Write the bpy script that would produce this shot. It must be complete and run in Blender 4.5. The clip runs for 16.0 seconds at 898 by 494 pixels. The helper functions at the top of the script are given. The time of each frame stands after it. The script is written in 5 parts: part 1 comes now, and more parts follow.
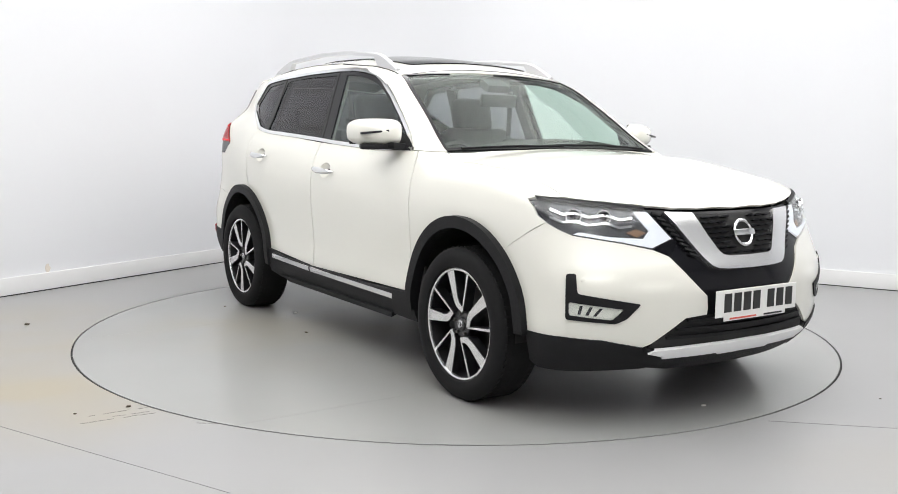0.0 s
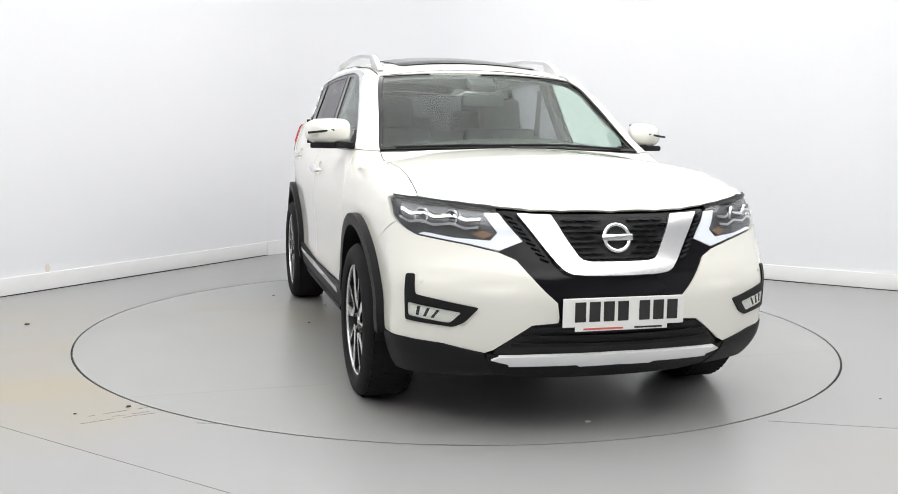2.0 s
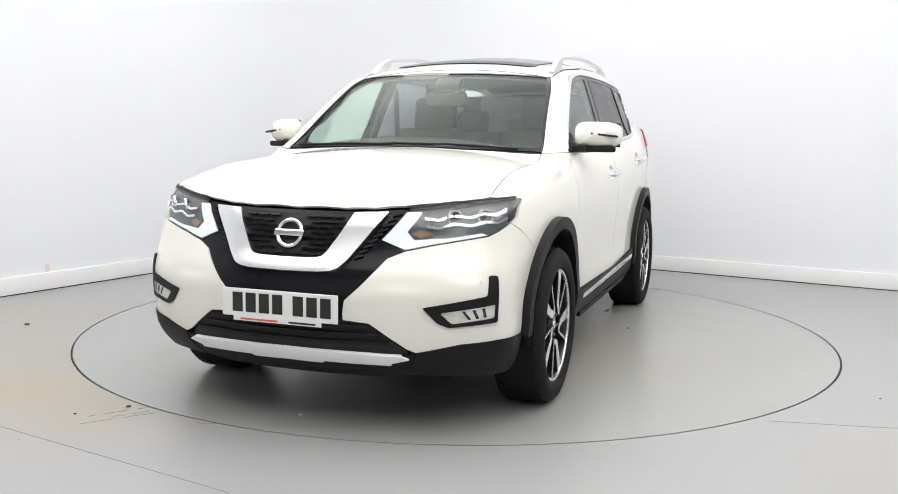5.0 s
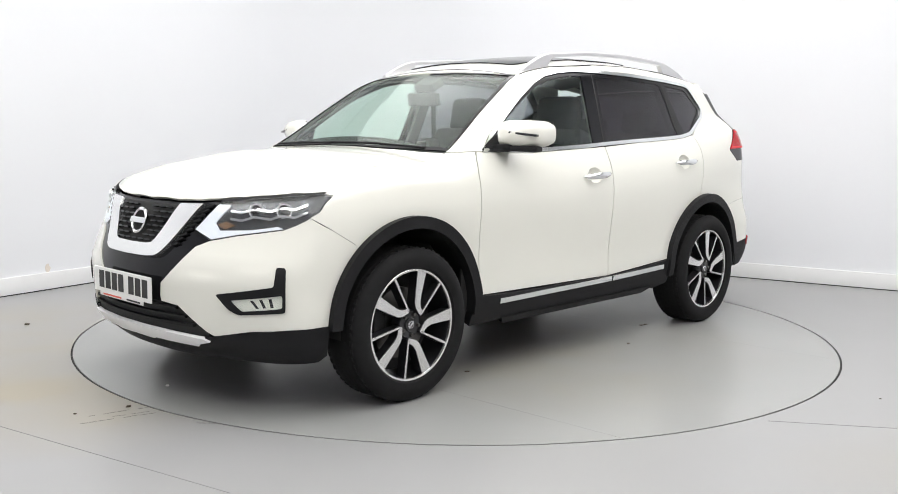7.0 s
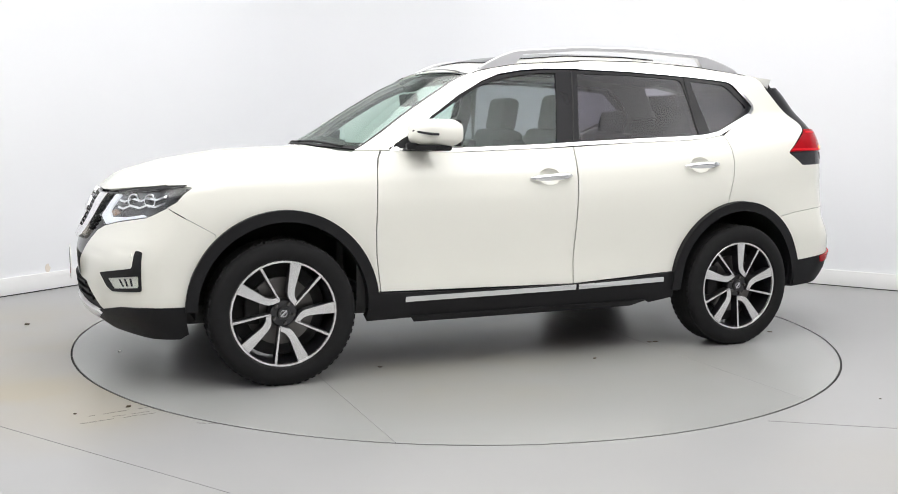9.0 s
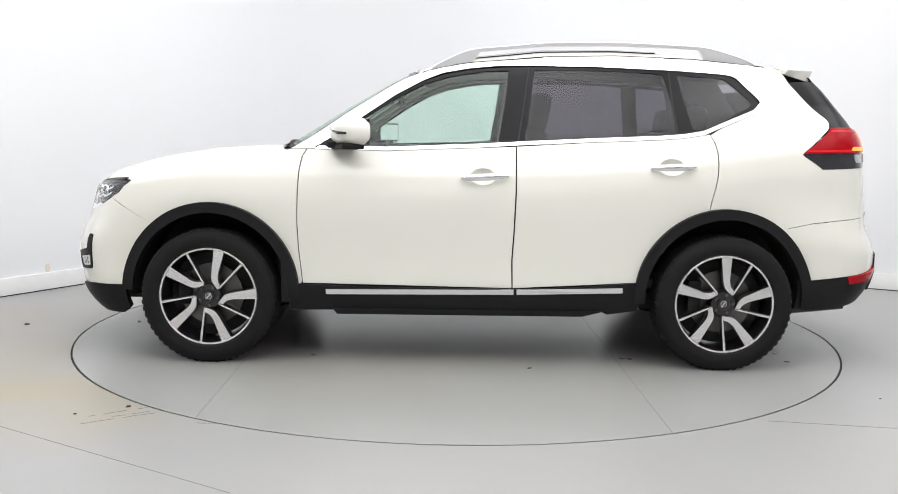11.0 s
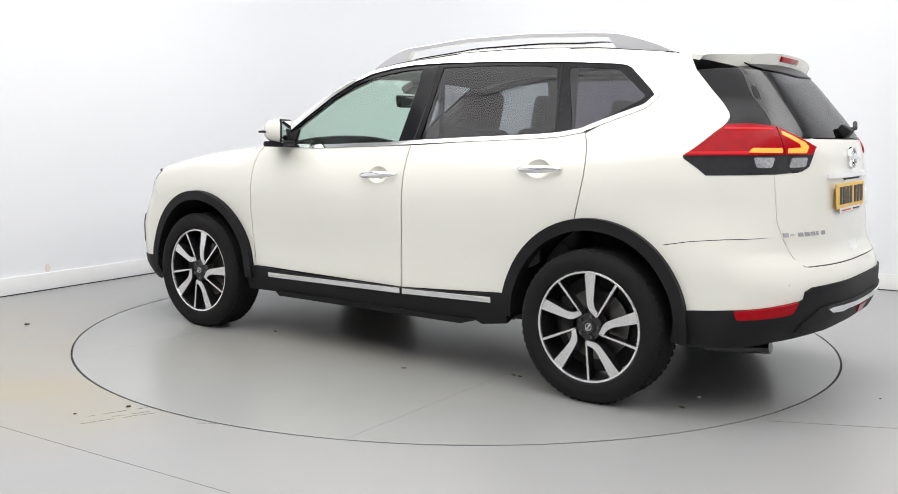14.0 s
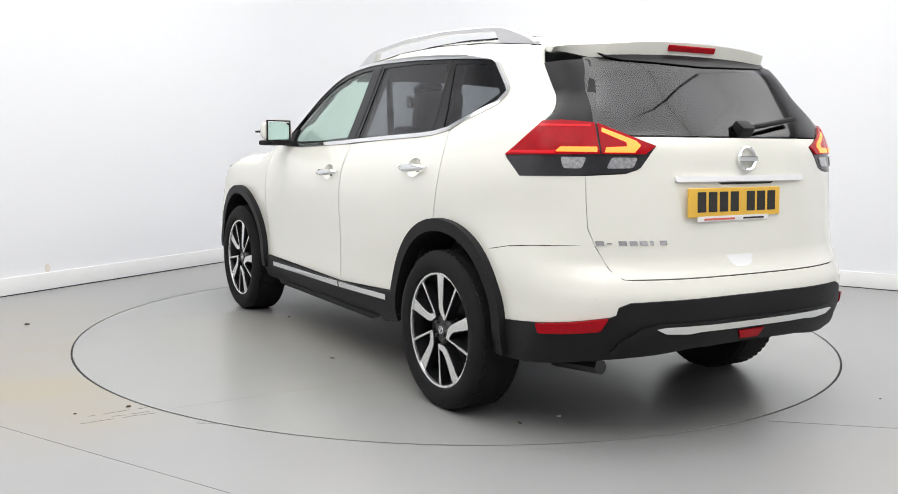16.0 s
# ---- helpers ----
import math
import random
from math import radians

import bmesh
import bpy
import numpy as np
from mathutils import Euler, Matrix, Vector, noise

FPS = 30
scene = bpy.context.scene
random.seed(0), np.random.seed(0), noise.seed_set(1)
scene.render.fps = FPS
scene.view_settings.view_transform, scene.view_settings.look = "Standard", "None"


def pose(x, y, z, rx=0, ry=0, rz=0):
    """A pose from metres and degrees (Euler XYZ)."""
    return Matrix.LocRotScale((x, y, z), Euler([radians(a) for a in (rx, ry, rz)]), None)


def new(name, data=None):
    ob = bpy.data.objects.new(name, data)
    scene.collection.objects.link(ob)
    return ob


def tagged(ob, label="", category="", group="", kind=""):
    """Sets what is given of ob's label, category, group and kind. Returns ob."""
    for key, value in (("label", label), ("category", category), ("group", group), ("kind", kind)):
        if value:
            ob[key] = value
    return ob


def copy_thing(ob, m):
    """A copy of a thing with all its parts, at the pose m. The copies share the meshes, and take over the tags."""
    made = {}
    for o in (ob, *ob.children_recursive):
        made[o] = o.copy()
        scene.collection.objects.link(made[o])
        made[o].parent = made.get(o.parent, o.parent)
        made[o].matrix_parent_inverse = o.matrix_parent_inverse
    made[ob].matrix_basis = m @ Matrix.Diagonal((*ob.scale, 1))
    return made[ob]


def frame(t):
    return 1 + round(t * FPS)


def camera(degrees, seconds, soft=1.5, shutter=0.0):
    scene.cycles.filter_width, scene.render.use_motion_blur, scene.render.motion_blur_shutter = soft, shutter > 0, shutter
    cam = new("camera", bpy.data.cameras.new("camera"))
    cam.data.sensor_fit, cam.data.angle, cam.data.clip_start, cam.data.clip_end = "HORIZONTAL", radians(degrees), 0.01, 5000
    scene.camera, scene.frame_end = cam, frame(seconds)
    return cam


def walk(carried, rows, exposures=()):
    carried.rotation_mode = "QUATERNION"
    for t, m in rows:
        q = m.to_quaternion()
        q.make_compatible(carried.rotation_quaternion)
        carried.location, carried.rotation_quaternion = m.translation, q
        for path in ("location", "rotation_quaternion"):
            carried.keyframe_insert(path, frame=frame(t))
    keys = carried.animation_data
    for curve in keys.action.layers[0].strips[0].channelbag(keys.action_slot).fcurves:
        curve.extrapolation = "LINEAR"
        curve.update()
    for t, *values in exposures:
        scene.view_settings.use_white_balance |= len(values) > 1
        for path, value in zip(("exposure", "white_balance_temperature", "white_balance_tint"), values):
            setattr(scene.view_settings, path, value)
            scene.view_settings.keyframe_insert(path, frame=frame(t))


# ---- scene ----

# ---- camera: it stands still ----
cam = camera(51.6, 16.0, soft=.9)
STAND = Matrix.Translation((0.0, -5.763, 1.224)) @ pose(0, 0, 0, 90 - 6.973, 0, 0.478) @ pose(0, 0, 0, 0, 0, 0.774)
walk(cam, [(0.0, STAND), (16.0, STAND)], exposures=[(0.0, 0.0), (16.0, 0.0)])

# ---- world: a closed studio, so no sky reaches it ----
world = bpy.data.worlds.new("world")
world.use_nodes = True
world.node_tree.nodes["Background"].inputs[0].default_value = (.8, .85, .9, 1)
world.node_tree.nodes["Background"].inputs[1].default_value = .05
scene.world = world
LIGHT_POWER = 3.42


# ---- materials ----
def material(name, color, rough=.5, metal=0.0, coat=0.0, vary=.06, scale=6.0, bump=0.0, bump_scale=200.0, spec=.5, glow=None, power=0.0):
    m = bpy.data.materials.new(name)
    m.use_nodes = True
    t = m.node_tree
    b = t.nodes["Principled BSDF"]
    b.inputs["Roughness"].default_value, b.inputs["Metallic"].default_value = rough, metal
    b.inputs["Coat Weight"].default_value, b.inputs["Coat Roughness"].default_value = coat, .03
    b.inputs["Specular IOR Level"].default_value = spec
    if glow:
        b.inputs["Emission Color"].default_value, b.inputs["Emission Strength"].default_value = (*glow, 1), power
    co = t.nodes.new("ShaderNodeTexCoord")
    big = t.nodes.new("ShaderNodeTexNoise")
    big.inputs["Scale"].default_value, big.inputs["Detail"].default_value = scale, 6
    t.links.new(co.outputs["Object"], big.inputs["Vector"])
    ramp = t.nodes.new("ShaderNodeMixRGB")
    ramp.inputs[1].default_value = (*[c * (1 - vary) for c in color], 1)
    ramp.inputs[2].default_value = (*[min(1, c * (1 + vary)) for c in color], 1)
    t.links.new(big.outputs[0], ramp.inputs[0])
    t.links.new(ramp.outputs[0], b.inputs["Base Color"])
    if bump:
        fine = t.nodes.new("ShaderNodeTexNoise")
        fine.inputs["Scale"].default_value, fine.inputs["Detail"].default_value = bump_scale, 3
        t.links.new(co.outputs["Object"], fine.inputs["Vector"])
        bp = t.nodes.new("ShaderNodeBump")
        bp.inputs["Strength"].default_value, bp.inputs["Distance"].default_value = bump, .002
        t.links.new(fine.outputs[0], bp.inputs["Height"])
        t.links.new(bp.outputs[0], b.inputs["Normal"])
    return m


def glass(name, tint, face=.028, edge=.5):
    """Tinted see-through glass; tint is for one face of the pane. The gloss grows towards grazing."""
    m = bpy.data.materials.new(name)
    m.use_nodes = True
    t = m.node_tree
    t.nodes.clear()
    out, mix = t.nodes.new("ShaderNodeOutputMaterial"), t.nodes.new("ShaderNodeMixShader")
    tr, gl, lw = t.nodes.new("ShaderNodeBsdfTransparent"), t.nodes.new("ShaderNodeBsdfGlossy"), t.nodes.new("ShaderNodeLayerWeight")
    tr.inputs[0].default_value = (*tint, 1)
    gl.inputs[0].default_value, gl.inputs["Roughness"].default_value = (1, 1, 1, 1), .02
    lw.inputs[0].default_value = .5
    power, scale = t.nodes.new("ShaderNodeMath"), t.nodes.new("ShaderNodeMapRange")
    power.operation, power.inputs[1].default_value = "POWER", 4.5
    scale.inputs[3].default_value, scale.inputs[4].default_value = face, edge
    t.links.new(lw.outputs["Facing"], power.inputs[0])
    t.links.new(power.outputs[0], scale.inputs[0])
    t.links.new(scale.outputs[0], mix.inputs[0])
    t.links.new(tr.outputs[0], mix.inputs[1])
    t.links.new(gl.outputs[0], mix.inputs[2])
    t.links.new(mix.outputs[0], out.inputs[0])
    return m


def floor_paint(name, color, rough, patches, spread):
    """Grey floor paint with dusty tan patches (x, y, radius, strength) broken up by noise."""
    m = material(name, color, rough, vary=.05, scale=1.3)
    t = m.node_tree
    b = t.nodes["Principled BSDF"]
    last = b.inputs["Base Color"].links[0].from_socket
    co = t.nodes.new("ShaderNodeTexCoord")
    n = t.nodes.new("ShaderNodeTexNoise")
    n.inputs["Scale"].default_value, n.inputs["Detail"].default_value, n.inputs["Distortion"].default_value = 1.7, 5, .4
    t.links.new(co.outputs["Object"], n.inputs["Vector"])
    r = t.nodes.new("ShaderNodeMapRange")
    r.inputs[1].default_value, r.inputs[2].default_value, r.inputs[3].default_value, r.inputs[4].default_value = .34, .70, .25, 1.0
    t.links.new(n.outputs[0], r.inputs[0])
    for x, y, size, strength in patches:
        mp = t.nodes.new("ShaderNodeMapping")
        mp.vector_type = "TEXTURE"
        mp.inputs["Location"].default_value = (x, y, 0)
        mp.inputs["Scale"].default_value = (size * 1.5, size, size)
        mp.inputs["Rotation"].default_value = (0, 0, spread)
        t.links.new(co.outputs["Object"], mp.inputs["Vector"])
        g = t.nodes.new("ShaderNodeTexGradient")
        g.gradient_type = "SPHERICAL"
        t.links.new(mp.outputs[0], g.inputs[0])
        mul = t.nodes.new("ShaderNodeMath")
        mul.operation = "MULTIPLY"
        t.links.new(g.outputs["Fac"], mul.inputs[0])
        t.links.new(r.outputs[0], mul.inputs[1])
        amt = t.nodes.new("ShaderNodeMath")
        amt.operation, amt.use_clamp = "MULTIPLY", True
        amt.inputs[1].default_value = strength
        t.links.new(mul.outputs[0], amt.inputs[0])
        mix = t.nodes.new("ShaderNodeMixRGB")
        mix.inputs[2].default_value = (.335, .30, .225, 1)
        t.links.new(amt.outputs[0], mix.inputs[0])
        t.links.new(last, mix.inputs[1])
        last = mix.outputs[0]
    t.links.new(last, b.inputs["Base Color"])
    return m


def lamp_cloth(name, color, power, rim):
    """Diffuser cloth of a soft lamp: brightest in the middle, rim is the share left at the edge."""
    m = material(name, (.9, .9, .9), .6, glow=color, power=power)
    t = m.node_tree
    co, mp, g = t.nodes.new("ShaderNodeTexCoord"), t.nodes.new("ShaderNodeMapping"), t.nodes.new("ShaderNodeTexGradient")
    g.gradient_type = "SPHERICAL"
    mp.inputs["Scale"].default_value = (1 / 1.45, 1 / 1.45, 0)
    t.links.new(co.outputs["Object"], mp.inputs["Vector"])
    t.links.new(mp.outputs[0], g.inputs[0])
    r = t.nodes.new("ShaderNodeMapRange")
    r.interpolation_type = "SMOOTHSTEP"
    r.inputs[1].default_value, r.inputs[2].default_value, r.inputs[3].default_value, r.inputs[4].default_value = 0, .9, power * rim, power
    t.links.new(g.outputs["Fac"], r.inputs[0])
    t.links.new(r.outputs[0], t.nodes["Principled BSDF"].inputs["Emission Strength"])
    return m


M_WALL = material("white_wall_paint", (.79, .80, .825), .55, vary=.015, scale=.8, bump=.05, bump_scale=60)
M_BACK = material("white_back_wall_paint", (.80, .80, .81), .7, vary=.03, scale=.8)
M_BASE = material("white_gloss_wood", (.82, .82, .82), .35, vary=.02)
M_CEIL = material("white_ceiling", (.80, .80, .80), .8, vary=.02)
M_FLOOR = floor_paint("grey_floor_paint", (.315, .315, .315), .34, [(-2.35, -.65, .8, .9), (-2.0, -1.55, .75, 1.3), (-2.9, .1, .7, .7), (-1.5, -2.0, .45, .7), (1.9, -2.4, .6, .4)], .5)
M_TABLE = floor_paint("grey_turntable_paint", (.315, .315, .312), .27, [(.1, .2, 1.3, .55), (.9, -.7, .8, .45), (-.9, .8, .8, .6), (-.3, -1.2, .8, .35)], .2)
# black that stands in for the shade inside gaps
M_GAPSHADE = material("gap_shade_black", (.02, .02, .02), .9)
M_LAMP = lamp_cloth("lamp_diffuser", (1.0, .99, .98), LIGHT_POWER, .55)
M_WHITE = material("pearl_white_paint", (.79, .783, .715), .40, coat=1.0, vary=.01, scale=300)
M_BLACK = material("black_textured_plastic", (.010, .010, .0112), .55, spec=.22, vary=.15, scale=40, bump=.25, bump_scale=700)
M_GLOSSBLACK = material("gloss_black", (.006, .006, .008), .10, spec=.22, vary=.05)
M_FILM = material("dark_smooth_plastic", (.008, .008, .010), .32, spec=.2, vary=.05)
M_INNER = material("dark_sheet_metal", (.02, .02, .02), .8)
M_CHROME = material("chrome", (.86, .87, .88), .08, metal=1.0, vary=.02)
M_BRIGHT = material("satin_chrome", (.90, .905, .91), .24, metal=.9, vary=.02)
M_SATIN = material("satin_silver", (.86, .86, .87), .28, metal=.0, vary=.03)
M_BADGE = material("brushed_badge_metal", (.58, .58, .60), .26, metal=.85, vary=.05)
M_REVERSE = material("ribbed_clear_lens", (.52, .52, .54), .15, metal=.7, coat=.3, vary=.8, scale=75, bump=.4, bump_scale=200)
M_RAIL = material("anodised_rail", (.60, .60, .62), .33, metal=.5, vary=.03)
M_RUBBER = material("tyre_rubber", (.011, .011, .0115), .8, spec=.2, vary=.2, scale=30, bump=.2, bump_scale=150)
M_ALLOY = material("machined_alloy", (.80, .80, .80), .27, metal=.85, vary=.03)
M_ALLOYDARK = material("black_alloy", (.012, .012, .014), .3, coat=.4, vary=.1)
M_DISC = material("brake_disc_steel", (.14, .135, .13), .35, metal=1.0, vary=.1)
M_SEAT = material("black_leather", (.03, .031, .033), .5, vary=.15, scale=12, bump=.2, bump_scale=250)
M_DASH = material("dark_dashboard", (.035, .035, .037), .6, vary=.1, scale=20, bump=.2, bump_scale=400)
M_LINING = material("light_grey_headlining", (.24, .24, .225), .9, vary=.05)
M_GLASS = glass("clear_green_glass", (.87, .94, .91))
M_SCREEN = glass("windscreen_glass", (.87, .93, .895), .022, .32)
M_PRIVACY = glass("privacy_glass", (.53, .52, .56), .034)
M_REARGLASS = glass("dark_rear_glass", (.27, .27, .29), .058)
M_LENS = glass("clear_lens", (.97, .98, .98))
M_REDLIT = material("lit_red_light_guide", (.4, .01, .015), .2, spec=.2, glow=(1, .015, .03), power=.32)
M_REDLENS = material("red_lamp_lens", (.20, .002, .005), .08, spec=.15, vary=.6, scale=22, bump=.3, bump_scale=260, glow=(1, .02, .035), power=.19)
M_REDREF = material("red_reflector", (.36, .004, .010), .12, spec=.15, vary=.2, scale=60)
M_AMBERLED = material("lit_amber_red_led", (.9, .3, .05), .3, glow=(1, .15, .015), power=1.7)
M_DRL = material("lit_white_led", (.45, .46, .50), .25, glow=(.93, .95, 1), power=.55, vary=.2, scale=40)
M_SMOKE = material("smoked_lamp_lens", (.03, .03, .034), .12, spec=.3, vary=.3, scale=25)
M_LAMPIN = material("lamp_interior_grey", (.11, .11, .12), .25, metal=.6, vary=.25, scale=30)
M_AMBER = material("amber_reflector", (.26, .15, .09), .25, coat=.5)
M_PLATEW = material("white_plate", (.80, .80, .78), .4, vary=.02)
M_PLATEY = material("yellow_plate", (.80, .48, .06), .4, vary=.02)
M_INK = material("black_ink", (.015, .015, .015), .5)
M_REDINK = material("red_ink", (.65, .12, .08), .5)
M_MIRROR = material("mirror_glass", (.9, .92, .92), .02, metal=1.0, vary=0)
M_JOINT = material("joint_filler", (.255, .255, .25), .5)
M_WALLMARK = material("tan_wall_scuff", (.70, .64, .57), .7, vary=.1, scale=60)
M_SCUFF = material("scuffed_paint", (.225, .22, .205), .5, vary=.25, scale=40)
M_FLAKE = material("pale_paint_flake", (.62, .61, .58), .6, vary=.1, scale=60)
M_CRUMB = material("dry_dirt", (.10, .08, .06), .9, vary=.3, scale=60)


# ---- the car's outer form: x ahead, y to its left, z up from the floor, origin between the axles ----
def curve(knots, blur):
    """A smooth function through (about) the knots."""
    xs = np.array([k[0] for k in knots], float)
    ys = np.array([k[1] for k in knots], float)
    order = np.argsort(xs)
    xs, ys = xs[order], ys[order]
    fine = np.linspace(xs[0] - 4 * blur, xs[-1] + 4 * blur, 900)
    lo = (ys[1] - ys[0]) / (xs[1] - xs[0])
    hi = (ys[-1] - ys[-2]) / (xs[-1] - xs[-2])
    raw = np.interp(fine, xs, ys)
    raw = np.where(fine < xs[0], ys[0] + lo * (fine - xs[0]), raw)
    raw = np.where(fine > xs[-1], ys[-1] + hi * (fine - xs[-1]), raw)
    step = fine[1] - fine[0]
    n = max(1, int(3 * blur / step))
    k = np.exp(-0.5 * (np.arange(-n, n + 1) * step / blur) ** 2)
    k /= k.sum()
    pad = np.concatenate([raw[0] - lo * step * np.arange(n, 0, -1), raw, raw[-1] + hi * step * np.arange(1, n + 1)])
    table = np.convolve(pad, k, "valid")
    return lambda v: np.interp(v, fine, table)


TOP = curve([(2.30, .82), (2.2, .893), (2.1, .962), (2.0, 1.005), (1.8, 1.063), (1.5, 1.115), (1.2, 1.133), (1.06, 1.138), (1.03, 1.15),
             (.68, 1.372), (.36, 1.552), (.2, 1.609), (0, 1.653), (-.4, 1.698), (-.8, 1.705), (-1.2, 1.689), (-1.6, 1.644), (-2.0, 1.582),
             (-2.3, 1.53)], .03)
CAMBER = curve([(2.3, .09), (1.9, .075), (1.5, .06), (1.1, .06), (.95, .082), (.8, .095), (.6, .083), (.4, .076), (.15, .082), (-.3, .102), (-1.2, .096), (-2.1, .075)], .07)
BELT = curve([(2.2, 1.08), (.9, 1.125), (-.27, 1.15), (-1.07, 1.2), (-1.5, 1.25), (-2.2, 1.32)], .08)
SECTION = curve([(-1.0, .80), (-.9, .84), (-.82, .872), (-.74, .884), (-.62, .880), (-.5, .886), (-.36, .897), (-.25, .900), (-.15, .886),
                 (-.07, .858), (0, .822), (.1, .783), (.2, .747), (.4, .676), (.6, .59)], .025)
TAPER = curve([(2.35, .19), (2.1, .105), (1.9, .052), (1.75, .03), (1.6, .012), (1.35, 0), (0, 0), (-1.2, 0), (-1.4, .008), (-1.6, .028), (-1.75, .045),
               (-2.0, .072), (-2.4, .15)], .07)
CABIN = curve([(1.0, .02), (.4, .0), (-.9, 0), (-1.25, .015), (-1.55, .04), (-1.9, .075), (-2.3, .12)], .08)
NOSE = curve([(.18, 2.08), (.26, 2.19), (.33, 2.245), (.45, 2.262), (.58, 2.270), (.66, 2.250), (.72, 2.218), (.8, 2.186), (.9, 2.155), (.98, 2.12), (1.1, 2.04)], .02)
TAIL = curve([(.2, -2.12), (.3, -2.22), (.40, -2.30), (.5, -2.335), (.6, -2.335), (.67, -2.310), (.72, -2.278), (.85, -2.265), (1.0, -2.25), (1.15, -2.232),
              (1.22, -2.205), (1.3, -2.145), (1.5, -1.975), (1.6, -1.89), (1.75, -1.76)], .018)


def step(v):
    v = np.clip(v, 0, 1)
    return v * v * (3 - 2 * v)


def smax(a, b, k):
    h = np.maximum(k - np.abs(a - b), 0) / k
    return np.maximum(a, b) + h * h * k / 4


def form(p):
    """Below 0 inside the car, above 0 outside."""
    x, y, z = p[..., 0], np.abs(p[..., 1]), p[..., 2]
    belt = BELT(x)
    low = step((.95 - z) / .35)
    over = step((z - belt + .05) / .15)
    half = SECTION(z - belt + (belt - 1.15) * low) - TAPER(x) * (1 - .65 * low) - CABIN(x) * over
    side = y - half
    top = z - (TOP(x) - CAMBER(x) * (y / .72) ** 2.2)
    ledge = .004 * step((.655 + .13 * (y - .80) - z) / .025) * step((y - .34) / .12)
    nose = x - (NOSE(z) - .25 * (y / .81) ** 2.3 + ledge)
    tail = (TAIL(z) + .205 * (y / .8) ** 3) - x
    f = smax(side, top, .05)
    f = smax(f, nose, .09)
    return smax(f, tail, .10)


def normal(p):
    e, n = .004, np.zeros_like(p)
    for k in range(3):
        d = np.zeros(3)
        d[k] = e
        n[..., k] = form(p + d) - form(p - d)
    return n / np.linalg.norm(n, axis=-1, keepdims=True)


def onto(p, way):
    """The points where the rays from p along way first meet the form."""
    way = np.asarray(way, float)
    lo = np.zeros(p.shape[:-1])
    done = np.zeros(lo.shape, bool)
    for s in np.arange(0, 4.0, .02):
        inside = form(p + way * s) < 0
        lo = np.where(done | inside, lo, s)
        done |= inside
    hi = lo + .02
    for _ in range(18):
        mid = (lo + hi) / 2
        inside = form(p + way * mid[..., None]) < 0
        hi, lo = np.where(inside, mid, hi), np.where(inside, lo, mid)
    return p + way * hi[..., None]


# ---- building helpers ----
def part(name, mesh, mat, parent, label=""):
    ob = new(name, mesh)
    mesh.materials.append(mat)
    if parent is not None:
        ob.parent = parent
    if label:
        ob["label"] = label
    return ob


def rounded(points, r, n=4):
    """The closed outline with its corners rounded."""
    out = []
    pts = [np.array(p, float) for p in points]
    for i, p in enumerate(pts):
        a, b = pts[i - 1] - p, pts[(i + 1) % len(pts)] - p
        la, lb = np.linalg.norm(a), np.linalg.norm(b)
        s, e = p + a * min(.45, r / la), p + b * min(.45, r / lb)
        out += [tuple((1 - k) ** 2 * s + 2 * k * (1 - k) * p + k * k * e) for k in np.linspace(0, 1, n + 1)]
    return out


def arc(cx, cz, a, b, start, end, n=18):
    return [(cx + a * math.cos(radians(d)), cz + b * math.sin(radians(d))) for d in np.linspace(start, end, n)]


def mirrored(half):
    """A closed outline in (y, z) from its half with y above 0, first and last points on the middle."""
    return list(half) + [(-y, z) for y, z in reversed(half) if abs(y) > 1e-6]


def inside(q, loops):
    hit = np.zeros(len(q), bool)
    for loop in loops:
        a = np.asarray(loop)
        b = np.roll(a, -1, axis=0)
        for (x0, y0), (x1, y1) in zip(a, b):
            if y0 == y1:
                continue
            hit ^= ((y0 > q[:, 1]) != (y1 > q[:, 1])) & (q[:, 0] < (x1 - x0) * (q[:, 1] - y0) / (y1 - y0) + x0)
    return hit


def inset(points, d):
    p = np.array(points, float)
    a, b = np.roll(p, 1, axis=0), np.roll(p, -1, axis=0)
    area = np.sum(p[:, 0] * b[:, 1] - b[:, 0] * p[:, 1])
    t = b - a
    n = np.stack([-t[:, 1], t[:, 0]], -1) / np.maximum(np.linalg.norm(t, axis=1, keepdims=True), 1e-9)
    return p + n * d * (1 if area > 0 else -1)


